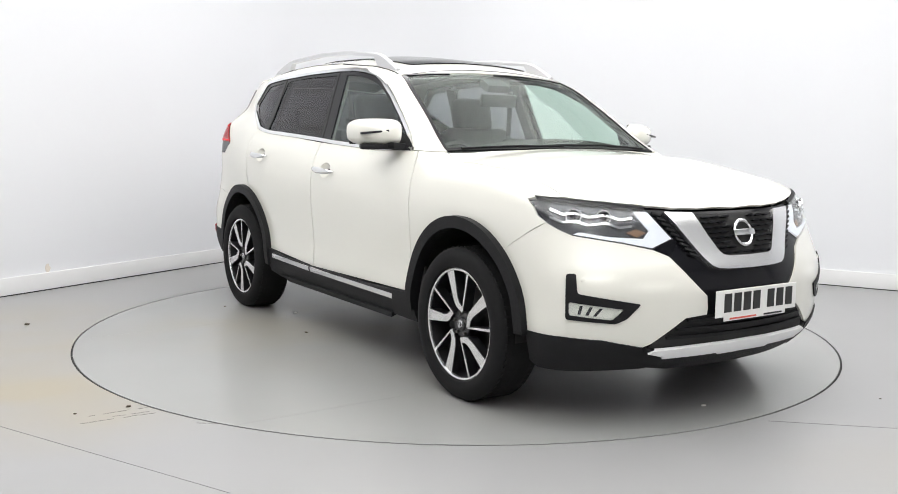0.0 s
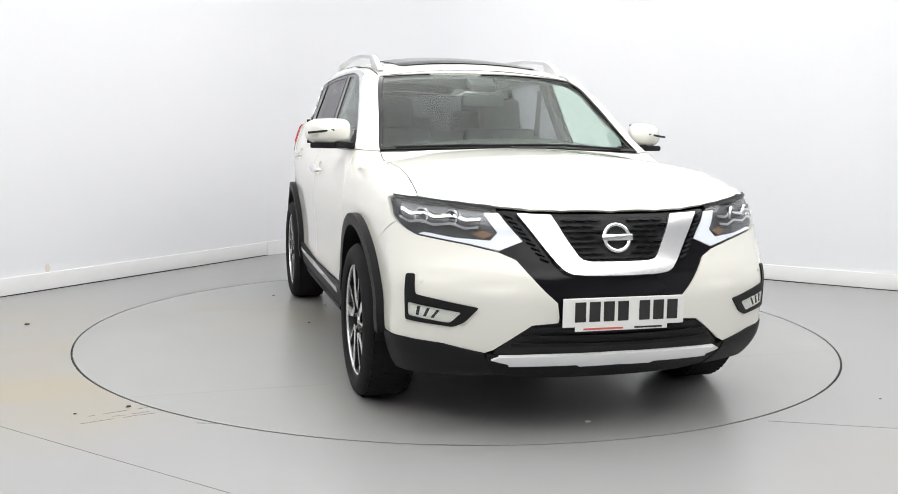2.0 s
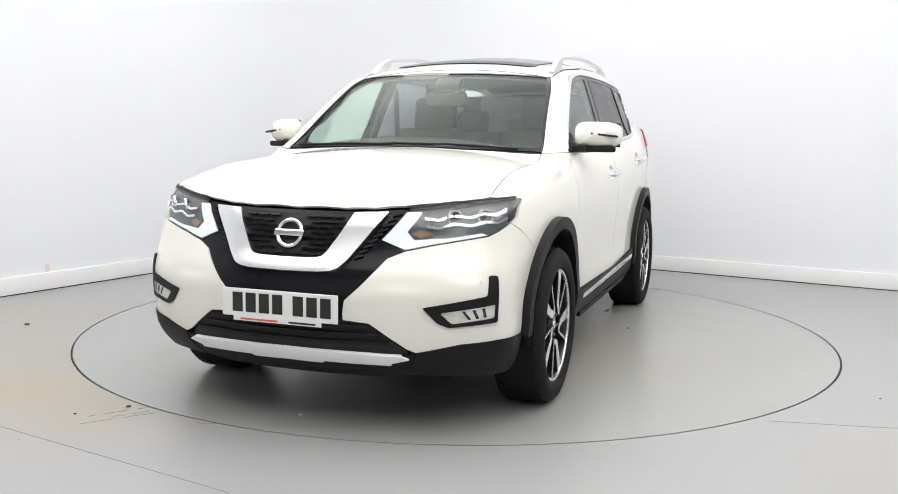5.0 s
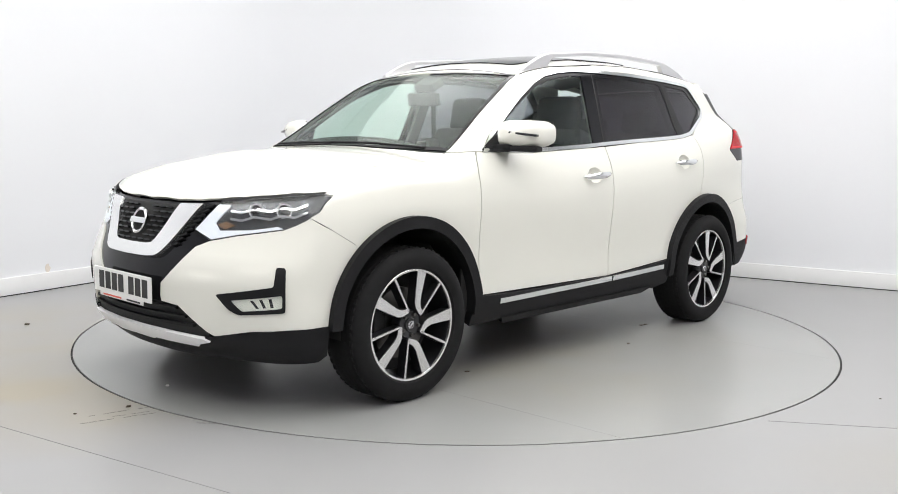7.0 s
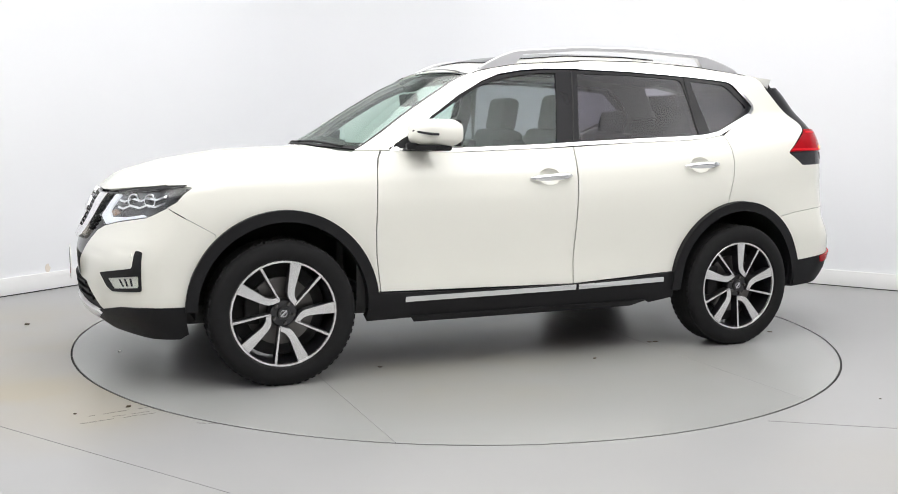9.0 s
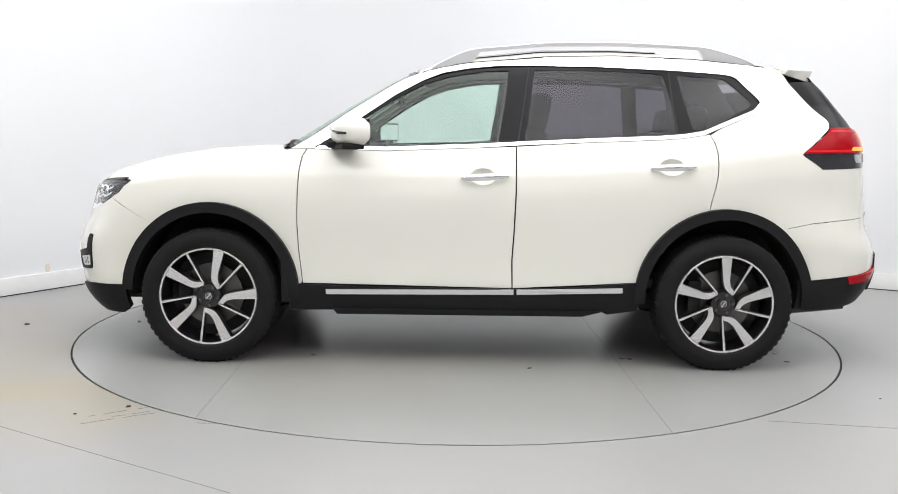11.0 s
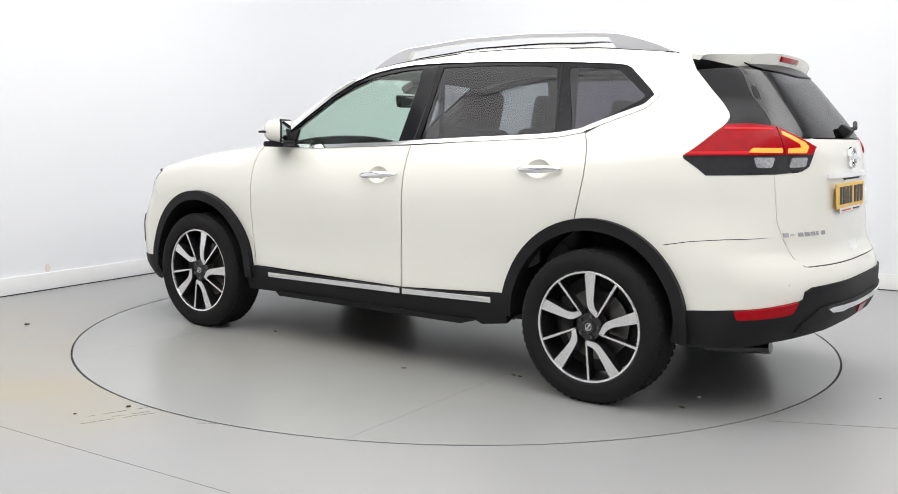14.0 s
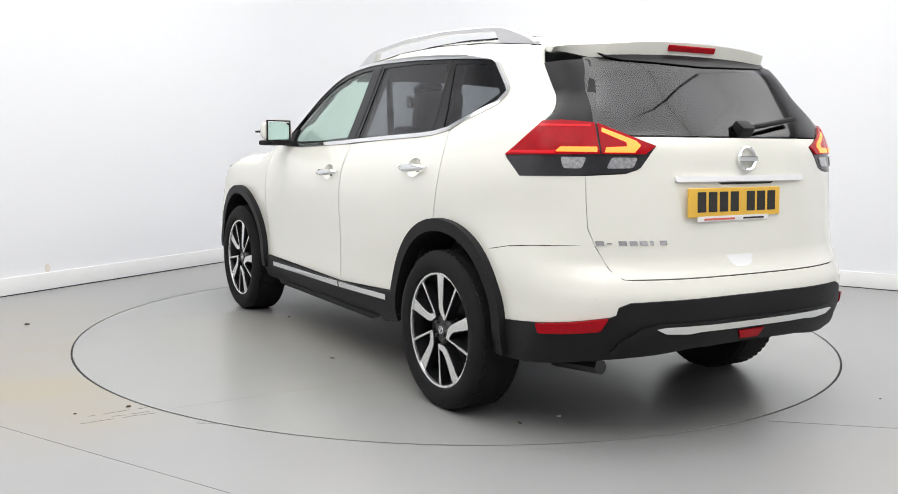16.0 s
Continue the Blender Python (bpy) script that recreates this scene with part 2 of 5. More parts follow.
def fill(outline, holes, gap):
    """Triangles over an outline with holes: points, faces, rim edges."""
    from mathutils.geometry import delaunay_2d_cdt
    loops, verts, edges = [], [], []
    for loop in (outline, *holes):
        fine = []
        for p, q in zip(loop, list(loop[1:]) + [loop[0]]):
            p, q = np.array(p), np.array(q)
            n = max(1, int(np.ceil(np.linalg.norm(q - p) / gap)))
            fine += [p + (q - p) * k / n for k in range(n)]
        loops.append(np.array(fine))
        s = len(verts)
        verts += fine
        edges += [(s + i, s + (i + 1) % len(fine)) for i in range(len(fine))]
    rim = np.array(verts)
    lo, hi = rim.min(0), rim.max(0)
    gx, gy = np.meshgrid(np.arange(lo[0] + gap / 2, hi[0], gap), np.arange(lo[1] + gap / 2, hi[1], gap))
    grid = np.stack([gx.ravel(), gy.ravel()], -1)
    if len(grid):
        grid = grid[inside(grid, loops)]
    if len(grid):
        far = np.min(np.linalg.norm(grid[:, None] - rim[None], axis=2), axis=1) > gap * .45
        verts = verts + list(grid[far])
    res = delaunay_2d_cdt([Vector(v) for v in verts], edges, [], 0, 1e-7)
    pts = np.array([tuple(v) for v in res[0]])
    faces = [f for f in res[2]]
    mid = np.array([pts[list(f)].mean(0) for f in faces])
    keep = inside(mid, loops)
    faces = [tuple(f) for f, k in zip(faces, keep) if k]
    count = {}
    for f in faces:
        for i in range(len(f)):
            e = (f[i], f[(i + 1) % len(f)])
            count[tuple(sorted(e))] = None if tuple(sorted(e)) in count else e
    return pts, faces, [e for e in count.values() if e]


R2 = math.sqrt(.5)
WAYS = {"left": ((1, 0, 0), (0, 0, 1), (0, -1, 0)), "front": ((0, 1, 0), (0, 0, 1), (-1, 0, 0)), "back": ((0, 1, 0), (0, 0, 1), (1, 0, 0)),
        "top": ((1, 0, 0), (0, 1, 0), (0, 0, -1)), "fl": ((-R2, R2, 0), (0, 0, 1), (-R2, -R2, 0)), "rl": ((R2, R2, 0), (0, 0, 1), (R2, -R2, 0))}


def sheet(outline, way, lift=0.0, thick=.014, gap=.035, holes=(), trim=.0007, flip=False):
    """A panel laid on the car's form: vertices, normals, faces. Outlines are flat (u, v) or points in space, seen along the way."""
    U, V, D = (np.array(a, float) for a in WAYS[way])
    flat = lambda pts: [(float(np.dot(p, U)), float(np.dot(p, V))) if len(p) == 3 else tuple(p) for p in pts]
    rim_line = inset(flat(outline), trim)
    gaps = [inset(flat(h), -trim) for h in holes]
    pts, faces, rim = fill([tuple(p) for p in rim_line], [[tuple(p) for p in g] for g in gaps], gap)
    start = pts[:, :1] * U + pts[:, 1:] * V - D * 2.9
    if way in ("fl", "rl"):
        start = pts[:, :1] * U + pts[:, 1:] * V - D * 2.6
    P = onto(start, D)
    N = normal(P)
    return solid(P, N, faces, rim, lift, thick, -D, flip)


def lay(way, points):
    """Flat points laid on the form: their places in space."""
    U, V, D = (np.array(a, float) for a in WAYS[way])
    return [tuple(p) for p in onto(np.array([u * U + v * V - D * 2.9 for u, v in points]), D)]


def close_set(points, gap=.03):
    """The open path with points no further apart than the gap."""
    out = [tuple(points[0])]
    for p, q in zip(points, points[1:]):
        n = max(1, int(math.ceil(math.dist(p, q) / gap)))
        out += [(p[0] + (q[0] - p[0]) * k / n, p[1] + (q[1] - p[1]) * k / n) for k in range(1, n + 1)]
    return out


def seen_from_side(points):
    """(x, y) points of the top as (x, z) on the form."""
    return [(p[0], p[2]) for p in lay("top", close_set(points))]


def line(a, b, n):
    return [(a[0] + (b[0] - a[0]) * k / n, a[1] + (b[1] - a[1]) * k / n) for k in range(n + 1)]


def solid(P, N, faces, rim, lift, thick, facing, flip):
    n = len(P)
    a, b = P + N * lift, P + N * (lift - thick)
    c = np.cross(P[faces[0][1]] - P[faces[0][0]], P[faces[0][2]] - P[faces[0][0]])
    turn = np.dot(c, facing) < 0
    out = [tuple(reversed(f)) if turn else f for f in faces]
    back = [tuple(n + i for i in reversed(f)) for f in out]
    verts, norms = [a, b], [N, -N]
    walls, k = [], 2 * n
    for i, j in rim:
        if turn:
            i, j = j, i
        w = np.cross(a[j] - a[i], N[i])
        w = w / max(np.linalg.norm(w), 1e-9)
        verts.append(np.array([a[i], a[j], b[j], b[i]]))
        norms.append(np.array([w] * 4))
        walls.append((k + 3, k + 2, k + 1, k))
        k += 4
    v, nn = np.concatenate(verts), np.concatenate(norms)
    f = out + back + walls
    if flip:
        v, nn, f = v * (1, -1, 1), nn * (1, -1, 1), [tuple(reversed(x)) for x in f]
    return v, nn, f


def mesh_of(name, pieces):
    v, n, f, k = [], [], [], 0
    for pv, pn, pf in pieces:
        v.append(pv)
        n.append(pn)
        f += [tuple(i + k for i in x) for x in pf]
        k += len(pv)
    me = bpy.data.meshes.new(name)
    v, n = np.concatenate(v), np.concatenate(n)
    me.from_pydata(v.tolist(), [], f)
    me.polygons.foreach_set("use_smooth", [True] * len(me.polygons))
    me.normals_split_custom_set_from_vertices(n.tolist())
    me.update()
    return me


def panel(name, mat, parent, pieces, label=""):
    return part(name, mesh_of(name, pieces), mat, parent, label)


def both(name, mat, parent, build, label=""):
    """One part for each side of the car."""
    return [panel(name, mat, parent, [build(flip)], label) for flip in (False, True)]


def ribbon(path, width):
    """The closed outline of a band along an open path."""
    p = np.array(path, float)
    t = np.gradient(p, axis=0)
    n = np.stack([-t[:, 1], t[:, 0]], -1) / np.linalg.norm(t, axis=1, keepdims=True)
    return [tuple(q) for q in np.concatenate([p + n * width / 2, (p - n * width / 2)[::-1]])]


def bm_mesh(name, bm, smooth=True):
    me = bpy.data.meshes.new(name)
    bmesh.ops.recalc_face_normals(bm, faces=bm.faces)
    bm.to_mesh(me)
    bm.free()
    if smooth:
        me.polygons.foreach_set("use_smooth", [True] * len(me.polygons))
        me.set_sharp_from_angle(angle=radians(35))
    return me


def box(bm, size, m, bevel=.0, segments=2):
    """A box with rounded edges, added to bm."""
    r = bmesh.ops.create_cube(bm, size=1.0, matrix=m @ Matrix.Diagonal((*size, 1)))
    if bevel:
        edges = {e for v in r["verts"] for e in v.link_edges}
        bmesh.ops.bevel(bm, geom=list(edges), offset=bevel, segments=segments, affect="EDGES", profile=.6)


def block(name, size, m, mat, parent, bevel=.01, segments=2, label=""):
    bm = bmesh.new()
    box(bm, size, m, bevel, segments)
    return part(name, bm_mesh(name, bm), mat, parent, label)


def lathe(profile, n=48, axis="y"):
    """A bmesh of (r, h) turned about the axis."""
    bm = bmesh.new()
    rings = []
    for k in range(n):
        a = 2 * math.pi * k / n
        ca, sa = math.cos(a), math.sin(a)
        rings.append([bm.verts.new((r * ca, h, r * sa) if axis == "y" else (r * ca, r * sa, h)) for r, h in profile])
    for k in range(n):
        p, q = rings[k], rings[(k + 1) % n]
        for i in range(len(profile) - 1):
            bm.faces.new((p[i], p[i + 1], q[i + 1], q[i]))
    bmesh.ops.remove_doubles(bm, verts=bm.verts, dist=1e-5)
    return bm


def prism(bm, outline, y0, y1):
    """An (x, z) outline drawn out along y."""
    f = bm.faces.new([bm.verts.new((x, y0, z)) for x, z in outline])
    r = bmesh.ops.extrude_face_region(bm, geom=[f])
    bmesh.ops.translate(bm, verts=[v for v in r["geom"] if isinstance(v, bmesh.types.BMVert)], vec=(0, y1 - y0, 0))


def tube(name, pts, r, mat, parent, label="", flat=1.0):
    """A round bar along the points."""
    bm = bmesh.new()
    p = [Vector(q) for q in pts]
    rings = []
    for i, q in enumerate(p):
        t = (p[min(i + 1, len(p) - 1)] - p[max(i - 1, 0)]).normalized()
        s = t.cross(Vector((0, 0, 1)))
        s = s.normalized() if s.length > 1e-4 else Vector((1, 0, 0))
        u = s.cross(t)
        rings.append([bm.verts.new(q + (s * math.cos(a) + u * math.sin(a) * flat) * r) for a in (2 * math.pi * k / 8 for k in range(8))])
    for a, b in zip(rings, rings[1:]):
        for k in range(8):
            bm.faces.new((a[k], a[(k + 1) % 8], b[(k + 1) % 8], b[k]))
    bm.faces.new(rings[0][::-1])
    bm.faces.new(rings[-1])
    return part(name, bm_mesh(name, bm), mat, parent, label)


# ---- the studio ----
CORNER, TURN = (-1.242, 4.481), math.degrees(math.atan2(-.495, .869))
ROOM = pose(*CORNER, 0, 0, 0, TURN)      # x along the wall on the right of the corner, -y along the other wall
LONG, DEEP, HIGH, THICK = 11.5, 11.5, 3.6, .15
DISC = 2.2665
MIDDLE = (0.0, .062)                     # the turntable's middle


def setting(name, size, m, mat, label, category):
    bm = bmesh.new()
    box(bm, size, Matrix())
    ob = part(name, bm_mesh(name, bm, False), mat, None)
    ob.matrix_world = m
    return tagged(ob, label, category, kind="structure")


def studio():
    cove = 1.3
    setting("wall_north", (LONG - cove + THICK, THICK, HIGH), ROOM @ pose((LONG + cove + THICK) / 2, THICK / 2, HIGH / 2), M_WALL, "plain white painted studio wall", "wall")
    setting("wall_west", (THICK, DEEP - cove, HIGH), ROOM @ pose(-THICK / 2, -(DEEP + cove) / 2, HIGH / 2), M_WALL, "plain white painted studio wall with a few scuffs", "wall")
    for name, r0, r1, high, mat, label, category in (("wall_corner", cove, cove + THICK, HIGH, M_WALL, "rounded white corner of the studio wall", "wall"),
                                                    ("baseboard_corner", cove - .018, cove - .0005, .135, M_BASE, "white curved baseboard", "baseboard")):
        bm = bmesh.new()
        rows = []
        for a in np.linspace(90, 180, 40):
            ca, sa = math.cos(radians(a)), math.sin(radians(a))
            rows.append([bm.verts.new((cove + r * ca, -cove + r * sa, z)) for r, z in ((r0, 0), (r1, 0), (r1, high), (r0, high))])
        for p, q in zip(rows, rows[1:]):
            for k in range(4):
                bm.faces.new((p[k], p[(k + 1) % 4], q[(k + 1) % 4], q[k]))
        bm.faces.new(rows[0])
        bm.faces.new(rows[-1])
        ob = part(name, bm_mesh(name, bm), mat, None)
        ob.matrix_world = ROOM
        tagged(ob, label, category, kind="structure")
    setting("wall_east", (THICK, DEEP, HIGH), ROOM @ pose(LONG + THICK / 2, -DEEP / 2, HIGH / 2), M_BACK, "plain white painted wall behind the camera", "wall")
    setting("wall_south", (LONG + 2 * THICK, THICK, HIGH), ROOM @ pose(LONG / 2, -DEEP - THICK / 2, HIGH / 2), M_BACK, "plain white painted wall behind the camera", "wall")
    setting("ceiling", (LONG + 2 * THICK, DEEP + 2 * THICK, THICK), ROOM @ pose(LONG / 2, -DEEP / 2, HIGH + THICK / 2), M_CEIL, "plain white studio ceiling", "ceiling")
    for name, size, m in (("baseboard_north", (LONG - cove, .018, .128), ROOM @ pose((LONG + cove) / 2, -.009, .071)),
                          ("baseboard_west", (.018, DEEP - cove, .128), ROOM @ pose(.009, -(DEEP + cove) / 2, .071))):
        bm = bmesh.new()
        box(bm, size, Matrix(), .005)
        ob = part(name, bm_mesh(name, bm), M_BASE, None)
        ob.matrix_world = m
        tagged(ob, "white glossy baseboard along the studio wall", "baseboard", kind="structure")
    # solid black strips put in for the shade below the baseboards
    setting("baseboard_gap_north", (LONG - cove, .012, .008), ROOM @ pose((LONG + cove) / 2, -.008, .003), M_GAPSHADE, "black strip for the shade in the gap below the baseboard", "gap")
    setting("baseboard_gap_west", (.012, DEEP - cove, .008), ROOM @ pose(.008, -(DEEP + cove) / 2, .003), M_GAPSHADE, "black strip for the shade in the gap below the baseboard", "gap")
    # floor with the round opening for the turntable
    corners = [ROOM @ Vector((x, y, 0)) for x, y in ((-.1, .1), (LONG + .1, .1), (LONG + .1, -DEEP - .1), (-.1, -DEEP - .1))]
    ring = arc(*MIDDLE, DISC + .012, DISC + .012, 0, 360, 181)[:-1]
    pts, faces, rim = fill([(c.x, c.y) for c in corners], [ring], 1.0)
    P = np.concatenate([pts, np.zeros((len(pts), 1))], 1)
    N = np.tile((0., 0., 1.), (len(P), 1))
    ob = panel("floor", M_FLOOR, None, [solid(P, N, faces, rim, 0, .08, np.array((0, 0, 1.)), False)])
    tagged(ob, "grey painted concrete studio floor with tan stains", "floor", kind="structure")
    for name, a, b in (("floor_joint_1", (-2.375, -1.768), (-0.758, -2.738)), ("floor_joint_2", (1.364, -1.828), (3.436, -2.132))):
        a, b = Vector((*a, 0)), Vector((*b, 0))
        bm = bmesh.new()
        box(bm, ((b - a).length, .0022, .002), Matrix())
        ob = part(name, bm_mesh(name, bm, False), M_JOINT, None)
        ob.matrix_world = pose((a.x + b.x) / 2, (a.y + b.y) / 2, .0004, 0, 0, math.degrees(math.atan2(b.y - a.y, b.x - a.x)))
        tagged(ob, "fine dark joint in the grey floor paint", "floor joint", kind="structure")
    bm = bmesh.new()
    rim = [bm.verts.new((0, .022 * math.cos(6.283 * k / 11) * (1 + .5 * noise.noise(Vector((k * .8, 1.7, 0)))), .036 * math.sin(6.283 * k / 11) * (1 + .4 * noise.noise(Vector((k * 1.1, 4.2, 0)))))) for k in range(11)]
    up = bmesh.ops.extrude_face_region(bm, geom=[bm.faces.new(rim)])
    bmesh.ops.translate(bm, verts=[v for v in up["geom"] if isinstance(v, bmesh.types.BMVert)], vec=(.0012, 0, 0))
    ob = part("wall_scuff", bm_mesh("wall_scuff", bm, False), M_WALLMARK, None)
    ob.matrix_world = ROOM @ pose(-.0004, -3.775, 0.165)
    tagged(ob, "faint tan scuff on the white wall", "wall scuff", kind="structure")
    # scuffs in the paint beside the turntable
    for k, (a, b) in enumerate((((-1.561, -2.021), (-1.298, -1.847)), ((-1.567, -1.918), (-1.352, -1.764)), ((-1.466, -1.914), (-1.314, -1.823)), ((-1.095, -1.981), (-1.001, -1.986)))):
        a, b = Vector((*a, 0)), Vector((*b, 0))
        bm = bmesh.new()
        n = 9
        for i in range(n):
            u = (i + .5) / n - .5
            w = .004 + .005 * abs(noise.noise(Vector((i * 1.7, k * 3.1, .5))))
            off = .006 * noise.noise(Vector((i * .9, k * 5.3, 2.5)))
            if (i * 7 + k) % 5 != 3:
                box(bm, ((b - a).length / n * .85, w, .0012), pose(u * (b - a).length, off, 0))
        ob = part("floor_scuff", bm_mesh("floor_scuff", bm, False), M_SCUFF, None)
        ob.matrix_world = pose((a.x + b.x) / 2, (a.y + b.y) / 2, .0003, 0, 0, math.degrees(math.atan2(b.y - a.y, b.x - a.x)))
        tagged(ob, "broken grey scuff in the floor paint", "floor scuff", kind="structure")
    # disc below the floor, coloured black for the shade in the rim gap
    bm = lathe([(0, -.10), (DISC + .3, -.10), (DISC + .3, -.085), (0, -.085)], 64, "z")
    bmesh.ops.translate(bm, verts=bm.verts, vec=(*MIDDLE, 0))
    tagged(part("floor_pit", bm_mesh("floor_pit", bm), M_GAPSHADE, None), "black disc below the floor, for the shade in the rim gap", "pit", kind="structure")


def debris():
    """Small dry crumbs of dirt on the floor."""
    for x, y, size in ((-2.678, -0.083, 0.028), (-1.445, -1.773, 0.022), (-1.637, -1.889, 0.012), (2.021, -1.454, 0.012)):
        bm = bmesh.new()
        bmesh.ops.create_icosphere(bm, subdivisions=2, radius=1.0)
        for v in bm.verts:
            v.co *= 1 + .35 * noise.noise(v.co * 1.7 + Vector((x * 9, y * 9, 0)))
            v.co = Vector((v.co.x * size * .6, v.co.y * size * .4, v.co.z * size * .22 + size * .2))
        ob = part("dirt_crumb", bm_mesh("dirt_crumb", bm), M_CRUMB, None)
        ob.matrix_world = pose(x, y, 0, 0, 0, x * 200)
        tagged(ob, "small dark crumb of dirt on the grey floor", "dirt crumb", "crumbs on the floor")


def scraps():
    """Flat flakes of paint and dirt that ride on the turntable, with their places on it."""
    out = []
    for x, y, size, pale in ((-0.671, 0.938, 0.013, True), (-0.882, 0.339, 0.014, False), (-0.987, 1.396, 0.014, False), (-0.045, -2.027, 0.013, True), (0.814, 0.904, 0.014, False), (0.64, 1.817, 0.013, True), (0.846, 1.808, 0.014, False), (0.82, 0.945, 0.014, False), (0.798, -0.799, 0.014, False), (1.042, 0.371, 0.014, False)):
        n = 9
        bm = bmesh.new()
        rim = [(size * math.cos(6.283 * k / n) * (1 + .4 * noise.noise(Vector((k * 1.3, x * 7, y * 7)))), size * .6 * math.sin(6.283 * k / n), 0) for k in range(n)]
        f = bm.faces.new([bm.verts.new(p) for p in rim])
        up = bmesh.ops.extrude_face_region(bm, geom=[f])
        bmesh.ops.translate(bm, verts=[v for v in up["geom"] if isinstance(v, bmesh.types.BMVert)], vec=(0, size * .12, .004))
        ob = part("floor_flake", bm_mesh("floor_flake", bm, False), M_FLAKE if pale else M_CRUMB, None)
        tagged(ob, "pale flake of paint on the turntable" if pale else "small dark flake of dirt on the turntable", "floor flake", "flakes on the turntable")
        out.append((ob, pose(x, y, 0, 0, 0, x * 300)))
    return out


def turntable():
    base = new("turntable")
    tagged(base, "round grey painted turntable set flush in the floor", "turntable")
    cuts = (-1.15, .865)
    edges = [-DISC - .1, *cuts, DISC + .1]
    for lo, hi in zip(edges, edges[1:]):
        s, e = (math.asin(max(-1, min(1, v / DISC))) for v in (lo + .0008, hi - .0008))
        right = [(DISC * math.cos(a), DISC * math.sin(a)) for a in np.linspace(s, e, 90)]
        left = [(-x, y) for x, y in reversed(right)]
        shape = right + left
        if lo < -DISC:
            shape = right + left[:-1]
        if hi > DISC:
            shape = right[:-1] + left
        pts, faces, rim = fill(shape, [], .6)
        P = np.concatenate([pts, np.zeros((len(pts), 1))], 1)
        N = np.tile((0., 0., 1.), (len(P), 1))
        panel("deck_plate", M_TABLE, base, [solid(P, N, faces, rim, 0, .05, np.array((0, 0, 1.)), False)])
    bm = lathe([(0, -.003), (DISC - .02, -.003), (DISC - .02, -.07), (0, -.07)], 64, "z")
    part("joint_bed", bm_mesh("joint_bed", bm), M_JOINT, base)
    # black ring fills the open rim gap and stands in for its shade
    bm = lathe([(DISC + .001, -.012), (DISC + .001, -.004), (DISC + .011, -.004), (DISC + .011, -.012), (DISC + .001, -.012)], 180, "z")
    part("rim_seal", bm_mesh("rim_seal", bm), M_GAPSHADE, base, "black ring for the shade in the turntable's rim gap")
    return base


def ceiling_lights():
    """Square diffuse lamps in rows on the ceiling."""
    first, side = None, 2.78
    for x in (2.0, 4.8, 7.6):
        for y in (-2.0, -4.8, -7.6):
            m = ROOM @ pose(x, y, HIGH - .031)
            if first:
                copy_thing(first, m)
                continue
            first = tagged(new("ceiling_light"), "square white diffuse ceiling lamp in a thin frame", "ceiling light", "lamps on the ceiling")
            first.matrix_world = m
            for sx, sy, px, py in ((side + .02, .008, 0, side / 2 + .0045), (side + .02, .008, 0, -side / 2 - .0045), (.008, side, side / 2 + .0045, 0), (.008, side, -side / 2 - .0045, 0)):
                block("frame", (sx, sy, .06), pose(px, py, .008), M_BASE, first, .001, 1)
            block("diffuser", (side, side, .02), pose(0, 0, -.01), M_LAMP, first, .002, 1)


studio()
debris()
table = turntable()
FLAKES = scraps()
ceiling_lights()


# ---- the car ----
car = tagged(new("car"), "white sport utility car with black cladding and silver roof rails", "car")
FX, RX, AZ = 1.345, -1.350, .36           # wheel arch middles
ARCH_A, ARCH_B = .462, .475


def front_arch(start, end, grow=0.0, n=22):
    return arc(FX, AZ, ARCH_A + grow, ARCH_B + grow, start, end, n)


def rear_arch(start, end, grow=0.0, n=22):
    return arc(RX, AZ, ARCH_A - .002 + grow, ARCH_B + grow, start, end, n)


# outline of the side windows' chrome frame, from the mirror along the waist and back over the roof edge
WAIST = [(x, z - .008) for x, z in [(.80, 1.128), (.425, 1.124), (-.079, 1.147), (-.271, 1.160), (-.624, 1.180), (-1.009, 1.199), (-1.13, 1.209), (-1.24, 1.228), (-1.33, 1.266),
         (-1.52, 1.343)]]
CANT = [(x, z + .008) for x, z in [(-1.563, 1.372), (-1.567, 1.395), (-1.545, 1.425), (-1.435, 1.528), (-1.40, 1.545), (-1.34, 1.553), (-1.10, 1.568), (-.70, 1.583), (-.337, 1.587),
        (-.15, 1.583), (.0, 1.568), (.14, 1.542), (.25, 1.500), (.40, 1.418), (.56, 1.308), (.70, 1.205)]]
WINDOW_LINE = WAIST + CANT


SCREEN_SIDE = [(.275, .585), (.44, .625), (.69, .668), (.85, .700), (.95, .718)]
ROOF_SIDE = [(.262, .573), (-.4, .586), (-1.2, .576), (-1.655, .549)]
BONNET_SIDE = [(.966, .7165), (1.15, .722), (1.35, .730), (1.63, .731), (1.83, .744), (1.875, .745)]


